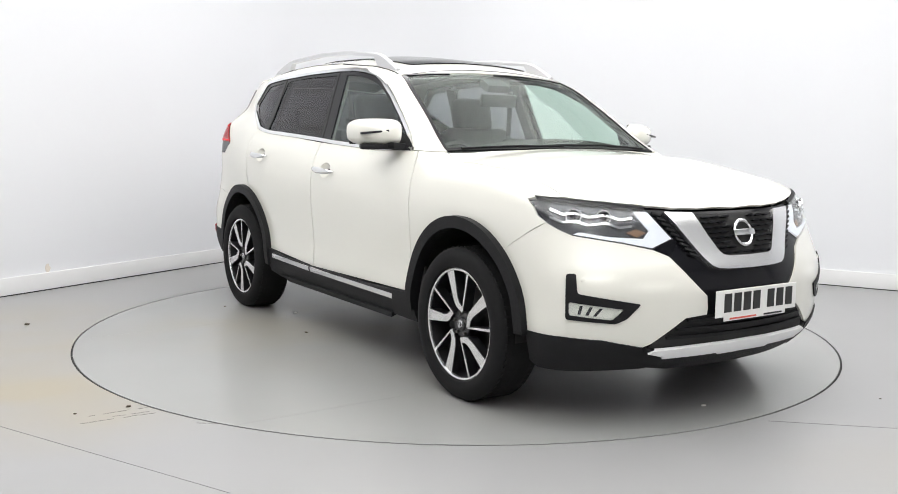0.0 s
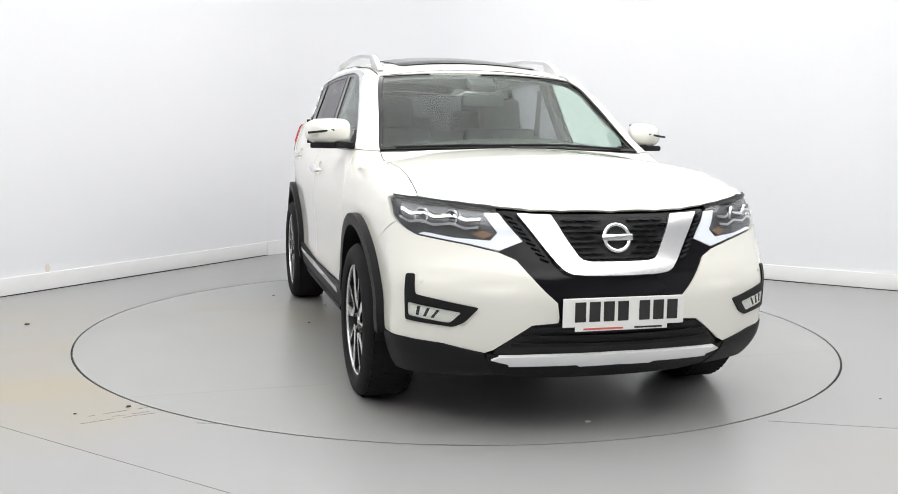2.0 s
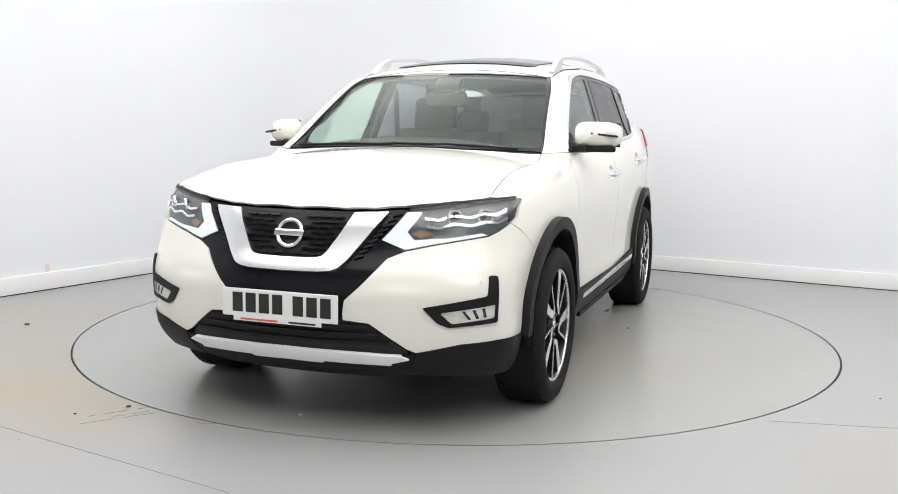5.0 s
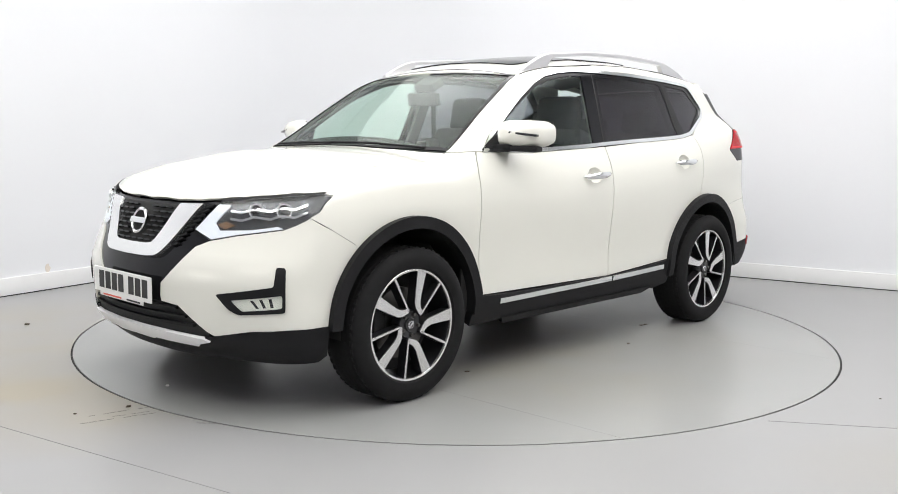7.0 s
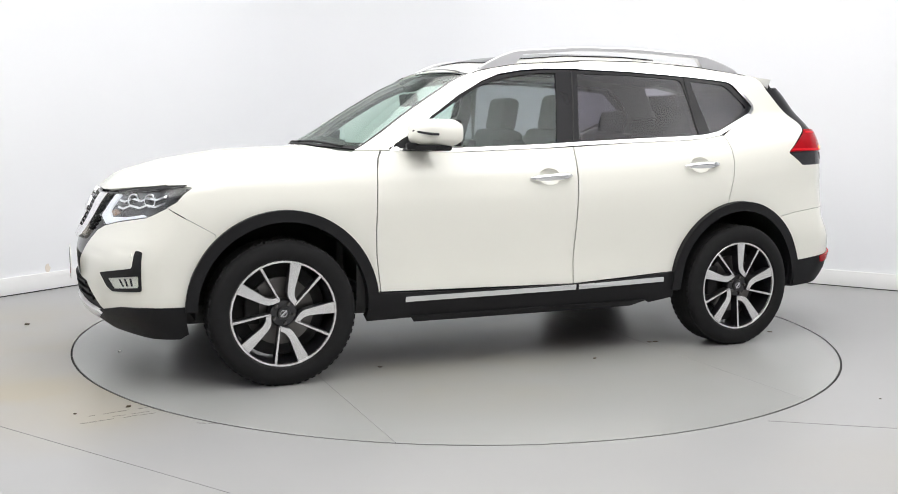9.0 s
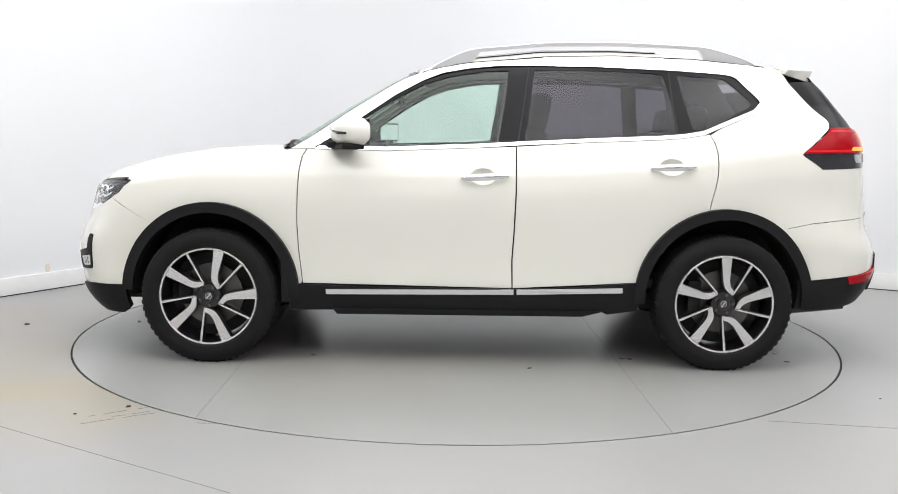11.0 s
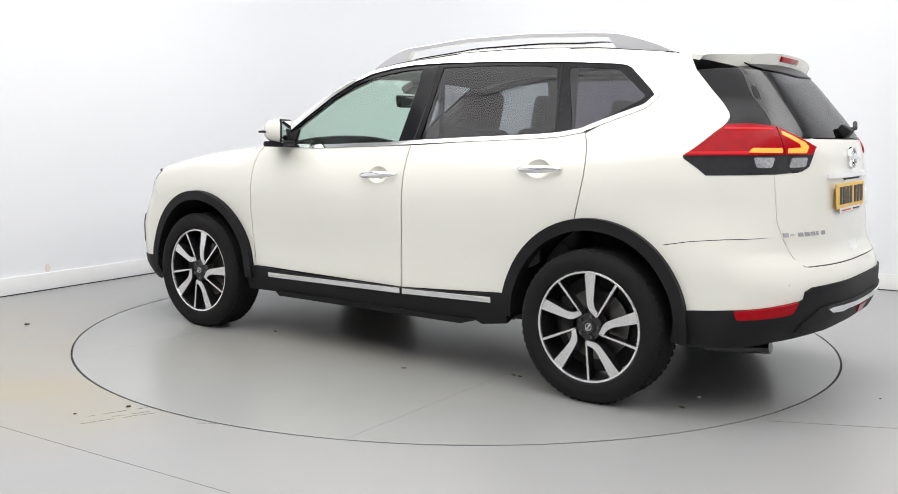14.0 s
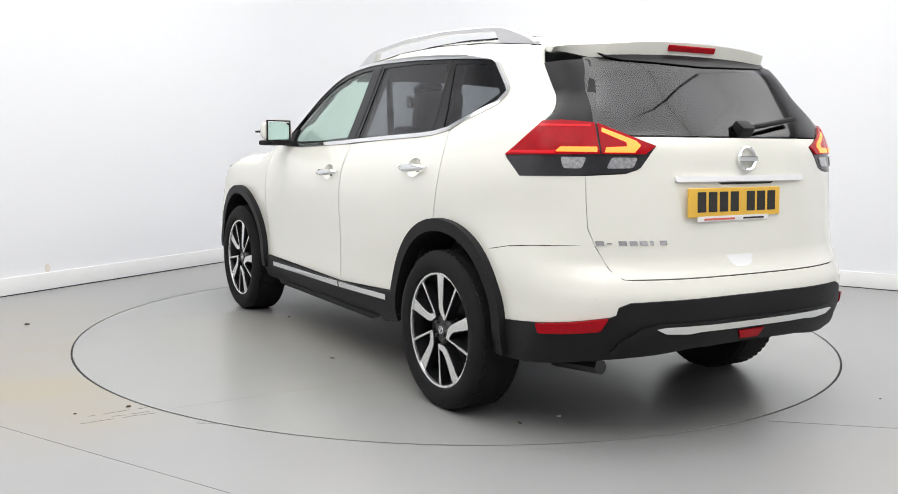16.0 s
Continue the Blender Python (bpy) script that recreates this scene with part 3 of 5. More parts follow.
def body_panels():
    # white side: quarter panel, rear pillar, roof edge and windscreen pillar in one pressing
    gate = [(-1.690, 1.545), (-1.713, 1.506), (-1.80, 1.41), (-1.895, 1.315), (-1.905, 1.295), (-1.897, 1.262)]
    lamp = [(-1.795, 1.168), (-1.746, 1.130), (-1.746, 1.121), (-1.80, 1.085), (-1.855, 1.050)]
    tail = [(p[0], p[2]) for p in lay("back", [(.7125, 1.058), (.7145, .966), (.7125, .859), (.6915, .797)])]
    bumper_line = [(-1.95, .7845), (-1.80, .7665), (-1.68, .7425)]
    arch_part = rear_arch(138, 79, 0, 10)
    seam = [(-1.272, .88), (-1.288, .95), (-1.299, 1.02), (-1.302, 1.08), (-1.297, 1.14), (-1.284, 1.185), (-1.266, 1.219)]
    chrome = WAIST[8:] + CANT
    pillar = [(.80, 1.124), (.845, 1.126)] + seen_from_side(SCREEN_SIDE[::-1]) + seen_from_side(ROOF_SIDE)
    outline = arch_part + seam + chrome + pillar + gate + lamp + tail + bumper_line
    both("side_panel", M_WHITE, car, lambda f: sheet(outline, "left", flip=f, gap=.03))

    # front wing
    foot = seen_from_side(SCREEN_SIDE)[-1]
    wing = [(.862, .425), (.884, .60), (.890, .735), (.886, .90), (.880, 1.016), (.868, 1.085), (.850, 1.122), (foot[0] + .004, foot[1] - .004)] + seen_from_side(BONNET_SIDE) + [ (1.83, .949), (1.80, .953), (1.764, .946), (1.808, .914), (1.834, .880), (1.878, .854), (1.785, .797), (1.669, .729)] + front_arch(46, 176, 0, 26)
    both("front_wing", M_WHITE, car, lambda f: sheet(wing, "left", flip=f, gap=.03))

    # bonnet
    half = [(2.138, 0), (2.126, .213), (2.102, .34), (2.064, .451), (2.010, .565), (1.949, .661), (1.90, .722), (1.875, .745), (1.83, .744), (1.63, .731), (1.35, .730), (1.15, .722), (.966, .7165),
            (1.005, .60), (1.064, .30), (1.082, 0)]
    bonnet = half + [(x, -y) for x, y in reversed(half) if y]
    panel("bonnet", M_WHITE, car, [sheet(bonnet, "top", gap=.035, trim=.002)])

    # roof and its glass panel
    edge = [(.335, 0), (.318, .30), (.285, .50), (.262, .572), (-.4, .585), (-1.2, .575), (-1.665, .548), (-1.665, 0)]
    roof = edge[:-1] + [(x, -y) for x, y in reversed(edge[:-1]) if y]
    panel("roof", M_WHITE, car, [sheet(roof, "top", gap=.05)])
    sun = rounded([(.12, -.44), (.12, .44), (-1.05, .44), (-1.05, -.44)], .08)
    panel("glass_roof", M_GLOSSBLACK, car, [sheet(sun, "top", lift=.006, thick=.005, gap=.06)], "dark glass roof panel")
    panel("headlining", M_LINING, car, [sheet([(x * .98, y * .98) for x, y in roof], "top", lift=-.03, thick=.01, gap=.1)])
    for s in (1, -1):
        strip = [(.25, .590), (-.4, .600), (-1.0, .595), (-1.60, .568)]
        panel("roof_gutter", M_BLACK, car, [sheet(ribbon([(x, y * s) for x, y in strip], .009), "top", lift=.001, thick=.02)])

    # doors below the waist
    front_door = [(.858, .418), (.880, .60), (.886, .735), (.882, .90), (.876, 1.016), (.862, 1.085), (.840, 1.121)] + WAIST[1:3] + [(-.252, 1.146), (-.252, .90), (-.246, .70), (-.238, .55), (-.242, .405)]
    rear_door = [(-.248, .405), (-.244, .55), (-.252, .70), (-.258, .90), (-.258, 1.147)] + WAIST[4:8] + [(-1.262, 1.222), (-1.280, 1.185), (-1.293, 1.14), (-1.298, 1.08), (-1.295, 1.02), (-1.284, .95), (-1.268, .88)] + rear_arch(78.5, 8, 0, 14) + [(-.905, .445)]
    doors = []
    for name, outline, cup in (("front_door", front_door, cup_line(-.0825, .989)), ("rear_door", rear_door, cup_line(-1.059, 1.051))):
        for f in (False, True):
            doors.append(panel(name, M_WHITE, car, [sheet(outline, "left", flip=f, gap=.03, holes=[cup])]))

    # dark structure seen in the gaps
    both("inner_side", M_INNER, car, lambda f: sheet([(.98, .30), (.98, 1.07), (.80, 1.10), (-.2, 1.12), (-1.1, 1.17), (-1.28, 1.19), (-1.28, .82)] + rear_arch(85, 0, .02, 12) + [(-.92, .30)], "left", lift=-.022, thick=.012, gap=.08, flip=f))
    return doors


def side_windows(doors):
    fl, fr, rl, rr = doors
    w1 = [(.655, 1.203), (.567, 1.272), (.385, 1.390), (.24, 1.468), (.12, 1.508), (.02, 1.528), (-.10, 1.545), (-.215, 1.550), (-.19, 1.350), (-.160, 1.163), (.425, 1.138), (.60, 1.140)]
    w2 = [(-.352, 1.552), (-.697, 1.553), (-1.00, 1.541), (-1.035, 1.53), (-1.060, 1.437), (-1.10, 1.218), (-.98, 1.211), (-.624, 1.192), (-.300, 1.173), (-.325, 1.35)]
    w3 = rounded([(-1.100, 1.535), (-1.36, 1.517), (-1.512, 1.388), (-1.27, 1.252), (-1.185, 1.235)], .025)
    surround = inset(WINDOW_LINE, .021)
    for f, front, rear in ((False, fl, rl), (True, fr, rr)):
        panel("window_surround", M_GLOSSBLACK, car, [sheet(surround, "left", lift=-.004, thick=.012, gap=.04, holes=[w1, w2, w3], flip=f)], "black window pillars and frames")
        panel("window_pane", M_GLASS, front, [sheet(w1, "left", lift=-.007, thick=.004, gap=.05, trim=-.004, flip=f)], "clear green-tinted side window")
        panel("window_pane", M_PRIVACY, rear, [sheet(w2, "left", lift=-.007, thick=.004, gap=.05, trim=-.004, flip=f)], "dark privacy glass window")
        panel("quarter_window", M_PRIVACY, car, [sheet(w3, "left", lift=-.007, thick=.004, gap=.05, trim=-.004, flip=f)], "dark privacy glass quarter window")
        panel("window_trim", M_CHROME, car, [sheet(WINDOW_LINE, "left", lift=.004, thick=.012, gap=.05, holes=[inset(WINDOW_LINE, .021)], flip=f)], "chrome strip round the side windows")
        # joints between the doors in the black pillars
        for name, line in (("pillar_joint", [(-.262, 1.162), (-.30, 1.40), (-.318, 1.565)]), ("pillar_joint", [(-1.10, 1.21), (-1.075, 1.40), (-1.062, 1.555)])):
            panel(name, M_INNER, car, [sheet(ribbon(line, .010), "left", lift=-.0025, thick=.004, flip=f)])
        panel("waist_seal", M_BLACK, front, [sheet(ribbon([(.60, 1.136), (.425, 1.135), (.1, 1.146), (-.20, 1.159)], .012), "left", lift=.001, thick=.006, flip=f)])


CUP_A, CUP_B, CUP_DEEP = .066, .044, .026


def cup_line(x, z):
    return arc(x, z, CUP_A, CUP_B, 0, 360, 29)[:-1]


def dish(x, z, flip):
    """The shallow bowl behind a door handle."""
    pts, faces, rim = fill(cup_line(x, z), [], .012)
    P = onto(np.stack([pts[:, 0], np.full(len(pts), 2.9), pts[:, 1]], -1), (0, -1, 0))
    N = normal(P)
    u, v = (pts[:, 0] - x) / CUP_A, (pts[:, 1] - z) / CUP_B
    r2 = np.minimum(u * u + v * v, 1)
    P = P - N * (CUP_DEEP * (1 - r2) ** .8)[:, None]
    N = N + np.stack([-2 * CUP_DEEP * u / CUP_A, np.zeros(len(u)), -2 * CUP_DEEP * v / CUP_B], -1)
    N = N / np.linalg.norm(N, axis=1, keepdims=True)
    return solid(P, N, faces, rim, 0, .003, np.array((0, 1., 0)), flip)


def handles(doors):
    for door, x0, x1, z0, z1 in ((doors[0], .034, -.215, .982, .996), (doors[1], .034, -.215, .982, .996), (doors[2], -.949, -1.185, 1.046, 1.056), (doors[3], -.949, -1.185, 1.046, 1.056)):
        s = 1 if door in (doors[0], doors[2]) else -1
        y = float(onto(np.array([[(x0 + x1) / 2, 1.5, z0]]), (0, -1, 0))[0][1])
        mx, mz, tilt = (x0 + x1) / 2, (z0 + z1) / 2, math.degrees(math.atan2(z1 - z0, x0 - x1))
        panel("handle_cup", M_WHITE, door, [dish(mx + .008, mz, s < 0)])
        bm = bmesh.new()
        n = 14
        rings = []
        for k in range(n + 1):
            u = k / n
            w = .005 + .0135 * math.sin(math.pi * min(1, max(0, u * 1.0))) ** .45
            out = .004 + .034 * math.sin(math.pi * u) ** .5
            c = Vector((x0 + (x1 - x0) * u, s * (y + out), z0 + (z1 - z0) * u))
            rings.append([bm.verts.new(c + Vector((0, s * .011 * math.cos(a), w * math.sin(a)))) for a in (2 * math.pi * j / 10 for j in range(10))])
        for a, b in zip(rings, rings[1:]):
            for j in range(10):
                bm.faces.new((a[j], a[(j + 1) % 10], b[(j + 1) % 10], b[j]))
        bm.faces.new(rings[0])
        bm.faces.new(rings[-1])
        part("handle", bm_mesh("handle", bm), M_CHROME, door, "chrome pull handle")


def cladding():
    for f in (False, True):
        fa = front_arch(2, 182, .006, 40)
        fi = front_arch(182, 2, -.050, 40)
        panel("front_arch_trim", M_BLACK, car, [sheet(fa + fi, "left", lift=.034, thick=.067, gap=.03, flip=f)], "black plastic wheel arch trim")
        ra = rear_arch(-2, 184, .006, 40)
        ri = rear_arch(184, -2, -.050, 40)
        panel("rear_arch_trim", M_BLACK, car, [sheet(ra + ri, "left", lift=.034, thick=.067, gap=.03, flip=f)], "black plastic wheel arch trim")
        sill = [(.885, .415), (.45, .405), (-.26, .405), (-.60, .419), (-.905, .446), (-.905, .30), (-.75, .275), (-.70, .300), (.30, .288), (.93, .275), (.93, .33)]
        panel("sill_cladding", M_BLACK, car, [sheet(sill, "left", lift=.018, thick=.06, gap=.03, flip=f)], "black plastic sill cladding")
        for a, b in (((.735, .379), (-.252, .391)), ((-.268, .391), (-.822, .407))):
            panel("sill_strip", M_CHROME, car, [sheet(ribbon([a, ((a[0] + b[0]) / 2, (a[1] + b[1]) / 2), b], .026), "left", lift=.026, thick=.01, trim=0, flip=f)], "chrome strip on the sill")
        step = [(.70, .292), (.68, .262), (-.62, .268), (-.72, .298)]
        panel("sill_step", M_BLACK, car, [sheet(step, "left", lift=.03, thick=.08, gap=.04, flip=f)])


# front face, half outlines as points in space
CHEEK = [(1.915, .80, .826), (1.962, .764, .803), (2.075, .586, .771), (2.132, .475, .746), (2.159, .408, .719), (2.195, .355, .660), (2.230, .308, .600), (2.245, .262, .555),
         (2.240, .250, .500), (2.235, .250, .474), (2.221, .359, .464), (2.197, .431, .412), (2.165, .497, .362), (2.15, .532, .347), (2.079, .69, .380), (1.98, .814, .392), (1.80, .858, .392)]
HEADLAMP = [(1.766, .846, .946), (1.804, .823, .952), (1.85, .785, .947), (1.898, .740, .940), (1.997, .604, .925), (2.067, .472, .906), (2.146, .372, .790), (2.132, .475, .748), (2.075, .586, .773), (1.962, .764, .805),
            (1.919, .804, .826), (1.878, .833, .847), (1.836, .847, .878), (1.809, .846, .916)]


def front_face():
    arch_edge = lay("left", front_arch(6, 46, 0, 9) + [(1.669, .729), (1.785, .797), (1.876, .8525)])
    for f in (False, True):
        panel("bumper_cheek", M_WHITE, car, [sheet(CHEEK + arch_edge, "fl", gap=.03, flip=f)], "white front bumper corner")
        # lower dark lip
        lip = [(1.80, .862, .392), (1.98, .814, .392), (2.079, .69, .380), (2.15, .532, .347), (2.142, .52, .30), (2.104, .469, .245), (1.95, .70, .235), (1.80, .79, .235), (1.76, .80, .26)]
        panel("bumper_lip", M_BLACK, car, [sheet(lip, "fl", lift=.006, thick=.04, gap=.03, flip=f)], "black plastic lower bumper lip")
        # fog lamp bezel
        bezel = rounded([(1.985, .813, .652), (2.014, .785, .655), (2.027, .784, .575), (2.160, .558, .532), (2.130, .608, .470), (2.108, .650, .450), (1.990, .814, .467)], .012)
        lamp = rounded([(2.000, .806, .540), (2.128, .622, .510), (2.103, .664, .466), (2.002, .806, .486)], .010)
        fog = panel("fog_lamp", M_BLACK, car, [sheet(bezel, "fl", lift=.006, thick=.02, gap=.02, holes=[lamp], flip=f)], "black fog lamp bezel")
        panel("reflector", M_CHROME, fog, [sheet(lamp, "fl", lift=-.004, thick=.006, gap=.015, trim=-.002, flip=f)])
        panel("lens", M_LENS, fog, [sheet(lamp, "fl", lift=.004, thick=.003, gap=.03, flip=f)])
        for k in (.2, .38, .56):
            a = np.array((2.000, .806, .532)) * (1 - k) + np.array((2.128, .622, .502)) * k
            b = np.array((2.002, .806, .494)) * (1 - k) + np.array((2.103, .664, .474)) * k
            d = np.array((.011, -.018, -.002))
            panel("lamp_rib", M_SMOKE, fog, [sheet([a, a + d * .6, b + d * .6, b], "fl", lift=.0015, thick=.006, trim=0, flip=f)])
        # crease on the bumper, park sensor
        panel("park_sensor", M_WHITE, car, [sheet([(2.035 - .0 + .009 * R2 * math.cos(a), .765 - .009 * R2 * math.cos(a), .632 + .009 * math.sin(a)) for a in np.linspace(0, 6.283, 13)[:-1]], "fl", lift=.003, thick=.004, gap=.02, trim=0, flip=f)])
        headlamp(f)
    # dark V and grille
    v = mirrored([(0, .899), (.213, .899), (.34, .904), (.440, .911), (.476, .906), (.385, .795), (.478, .748), (.425, .719), (.380, .660), (.336, .600), (.285, .555), (.25, .50), (.25, .47), (0, .47)])
    panel("grille_surround", M_GLOSSBLACK, car, [sheet(v, "front", lift=-.008, thick=.02, gap=.03)], "gloss black V-shaped grille surround")
    grille = mirrored([(0, .886), (.255, .886), (.207, .790), (.166, .722), (.135, .709), (0, .706)])
    g = panel("grille", M_INNER, car, [sheet(grille, "front", lift=-.002, thick=.01, gap=.03)], "black lattice radiator grille")
    for row in range(8):
        z = .722 + row * .021
        w = .17 + (z - .722) * .50
        shift = (row % 2) * .028
        n = int(w / .056) + 1
        for k in range(-n, n + 1):
            y = k * .056 + shift
            if abs(y) > w or (abs(y) < .082 and abs(z - .80) < .075):
                continue
            cell = [(y - .028, z), (y - .014, z + .0045), (y + .014, z + .0045), (y + .028, z), (y + .014, z - .0035), (y - .014, z - .0035)]
            panel("grille_bar", M_GLOSSBLACK, g, [sheet(cell, "front", lift=.012, thick=.012, gap=.05, trim=0)])
    outer = [(.396, .893), (.348, .827), (.267, .710), (.236, .676), (.205, .662), (.15, .657), (0, .655)]
    inner = [(0, .707), (.125, .709), (.155, .716), (.170, .730), (.207, .790), (.262, .888)]
    chrome = outer + [(-y, z) for y, z in reversed(outer[:-1])] + [(-y, z) for y, z in reversed(inner[1:])] + inner
    panel("grille_chrome", M_BRIGHT, car, [sheet(chrome, "front", lift=.014, thick=.03, gap=.02)], "broad chrome V on the grille")
    # ladder-like ribs beside the V
    for s in (1, -1):
        for k in range(9):
            u = k / 8
            y, z = .430 - .125 * u, .885 - .165 * u
            panel("side_rib", M_BLACK, car, [sheet([((y - .020) * s, z), ((y + .014) * s, z + .012), ((y + .016) * s, z + .004), ((y - .018) * s, z - .008)], "front", lift=.006, thick=.012, gap=.05, trim=0)])
    # lower grille, silver skid strip, centre lip
    low = mirrored([(0, .487), (.25, .487), (.30, .480), (.359, .464), (.431, .412), (.50, .352), (.51, .318), (0, .335)])
    lg = panel("lower_grille", M_INNER, car, [sheet(low, "front", lift=-.012, thick=.02, gap=.03)], "black lower air intake")
    for z, w in ((.452, .35), (.418, .40), (.384, .44)):
        panel("intake_slat", M_BLACK, lg, [sheet([(-w, z - .006), (w, z - .006), (w, z + .006), (-w, z + .006)], "front", lift=.004, thick=.02, gap=.05, trim=0)])
    skid = mirrored([(0, .347), (.30, .343), (.48, .336), (.508, .322), (.44, .306), (.436, .296), (.17, .302), (.155, .294), (0, .297)])
    panel("skid_strip", M_SATIN, car, [sheet(skid, "front", lift=.012, thick=.02, gap=.03)], "silver skid strip below the intake")
    lip = mirrored([(0, .340), (.50, .335), (.53, .345), (.52, .30), (.47, .245), (.35, .225), (0, .225)])
    panel("centre_lip", M_BLACK, car, [sheet(lip, "front", lift=.002, thick=.04, gap=.03)])
    # emblem: ring and bar
    emblem((2.196, 0, .803), 90, 18, .062)


def emblem(at, turn, lean, r):
    ring = lathe([(r, -.004), (r * .99, .006), (r * .88, .010), (r * .76, .006), (r * .74, -.004)], 40)
    m = Matrix.Translation(at) @ pose(0, 0, 0, 0, 0, turn - 180) @ pose(0, 0, 0, lean, 0, 0)
    bmesh.ops.transform(ring, matrix=m, verts=ring.verts)
    box(ring, (r * 2.15, .014, r * .44), m @ pose(0, .006, 0), .004)
    part("emblem", bm_mesh("emblem", ring), M_CHROME, car, "round chrome emblem with a cross bar")


def headlamp(f):
    lamp = panel("headlamp", M_LAMPIN, car, [sheet(HEADLAMP, "fl", lift=-.012, thick=.02, gap=.025, flip=f)], "clear headlamp with lit white LED edge")
    dark = [(1.775, .840, .942), (1.83, .795, .941), (1.86, .815, .895), (1.875, .828, .856), (1.842, .843, .884), (1.812, .843, .918)]
    panel("outer_corner", M_SMOKE, lamp, [sheet(dark, "fl", lift=-.008, thick=.004, flip=f)])
    # lit boomerang at the inner end and along the lower edge
    drl = [(2.074, .458, .899), (2.050, .515, .899), (2.100, .470, .822), (2.106, .505, .792), (2.04, .640, .800), (1.975, .742, .818), (1.962, .760, .808), (2.073, .586, .778), (2.130, .474, .754), (2.142, .378, .790)]
    panel("light_guide", M_DRL, lamp, [sheet(drl, "fl", lift=-.002, thick=.008, gap=.02, trim=.001, flip=f)], "lit white daytime running light")
    amber = [(2.098, .485, .815), (2.075, .52, .83), (2.065, .565, .815), (2.09, .525, .797)]
    panel("indicator", M_AMBER, lamp, [sheet(amber, "fl", lift=-.001, thick=.006, trim=0, flip=f)])
    wave = [(1.86, .80, .872), (1.90, .765, .852), (1.94, .73, .858), (1.97, .69, .842), (2.01, .63, .850), (2.04, .58, .832), (2.07, .54, .838)]
    for off in (0, .032):
        top = [(x, y, z + off + .008) for x, y, z in wave]
        bot = [(x, y, z + off - .002) for x, y, z in reversed(wave)]
        panel("chrome_wave", M_CHROME, lamp, [sheet(top + bot, "fl", lift=.001, thick=.012, gap=.02, trim=0, flip=f)])
    for x, y, z in ((1.925, .725, .880), (1.995, .625, .876)):
        p = onto(np.array([[x + 1, y + 1, z]]), (-R2, -R2, 0))[0]
        bm = bmesh.new()
        bmesh.ops.create_uvsphere(bm, u_segments=20, v_segments=12, radius=.027, matrix=pose(p[0] - .022, (p[1] - .018) * (-1 if f else 1), p[2]))
        part("projector", bm_mesh("projector", bm), M_GLOSSBLACK, lamp, "round projector lens")
        ring = lathe([(.034, 0), (.033, .008), (.027, .008), (.026, 0)], 24)
        m = Matrix.Translation((p[0] - .008, (p[1] - .006) * (-1 if f else 1), p[2])) @ pose(0, 0, 0, 0, 0, -45 if not f else -135)
        bmesh.ops.transform(ring, matrix=m, verts=ring.verts)
        part("bezel", bm_mesh("bezel", ring), M_CHROME, lamp)
    panel("lens", M_LENS, lamp, [sheet(HEADLAMP, "fl", lift=.004, thick=.003, gap=.03, flip=f)])
    # black strip drawn for the shade in the gap between lamp and bonnet
    top = [(1.79, .830, .958), (1.898, .740, .948), (1.997, .604, .934), (2.064, .472, .916), (2.068, .470, .903), (1.999, .604, .921), (1.900, .740, .935), (1.80, .826, .948)]
    panel("upper_seal", M_BLACK, lamp, [sheet(top, "fl", lift=.003, thick=.012, gap=.03, trim=0, flip=f)])


TAIL_LAMP = [(-1.745, .838, 1.126), (-1.795, .824, 1.165), (-1.888, .784, 1.245), (-1.90, .771, 1.262), (-1.995, .747, 1.266), (-2.083, .664, 1.257), (-2.154, .546, 1.209), (-2.192, .448, 1.173),
             (-2.190, .522, 1.088), (-2.177, .575, 1.071), (-2.124, .710, 1.061), (-1.848, .84, 1.048), (-1.80, .838, 1.082)]


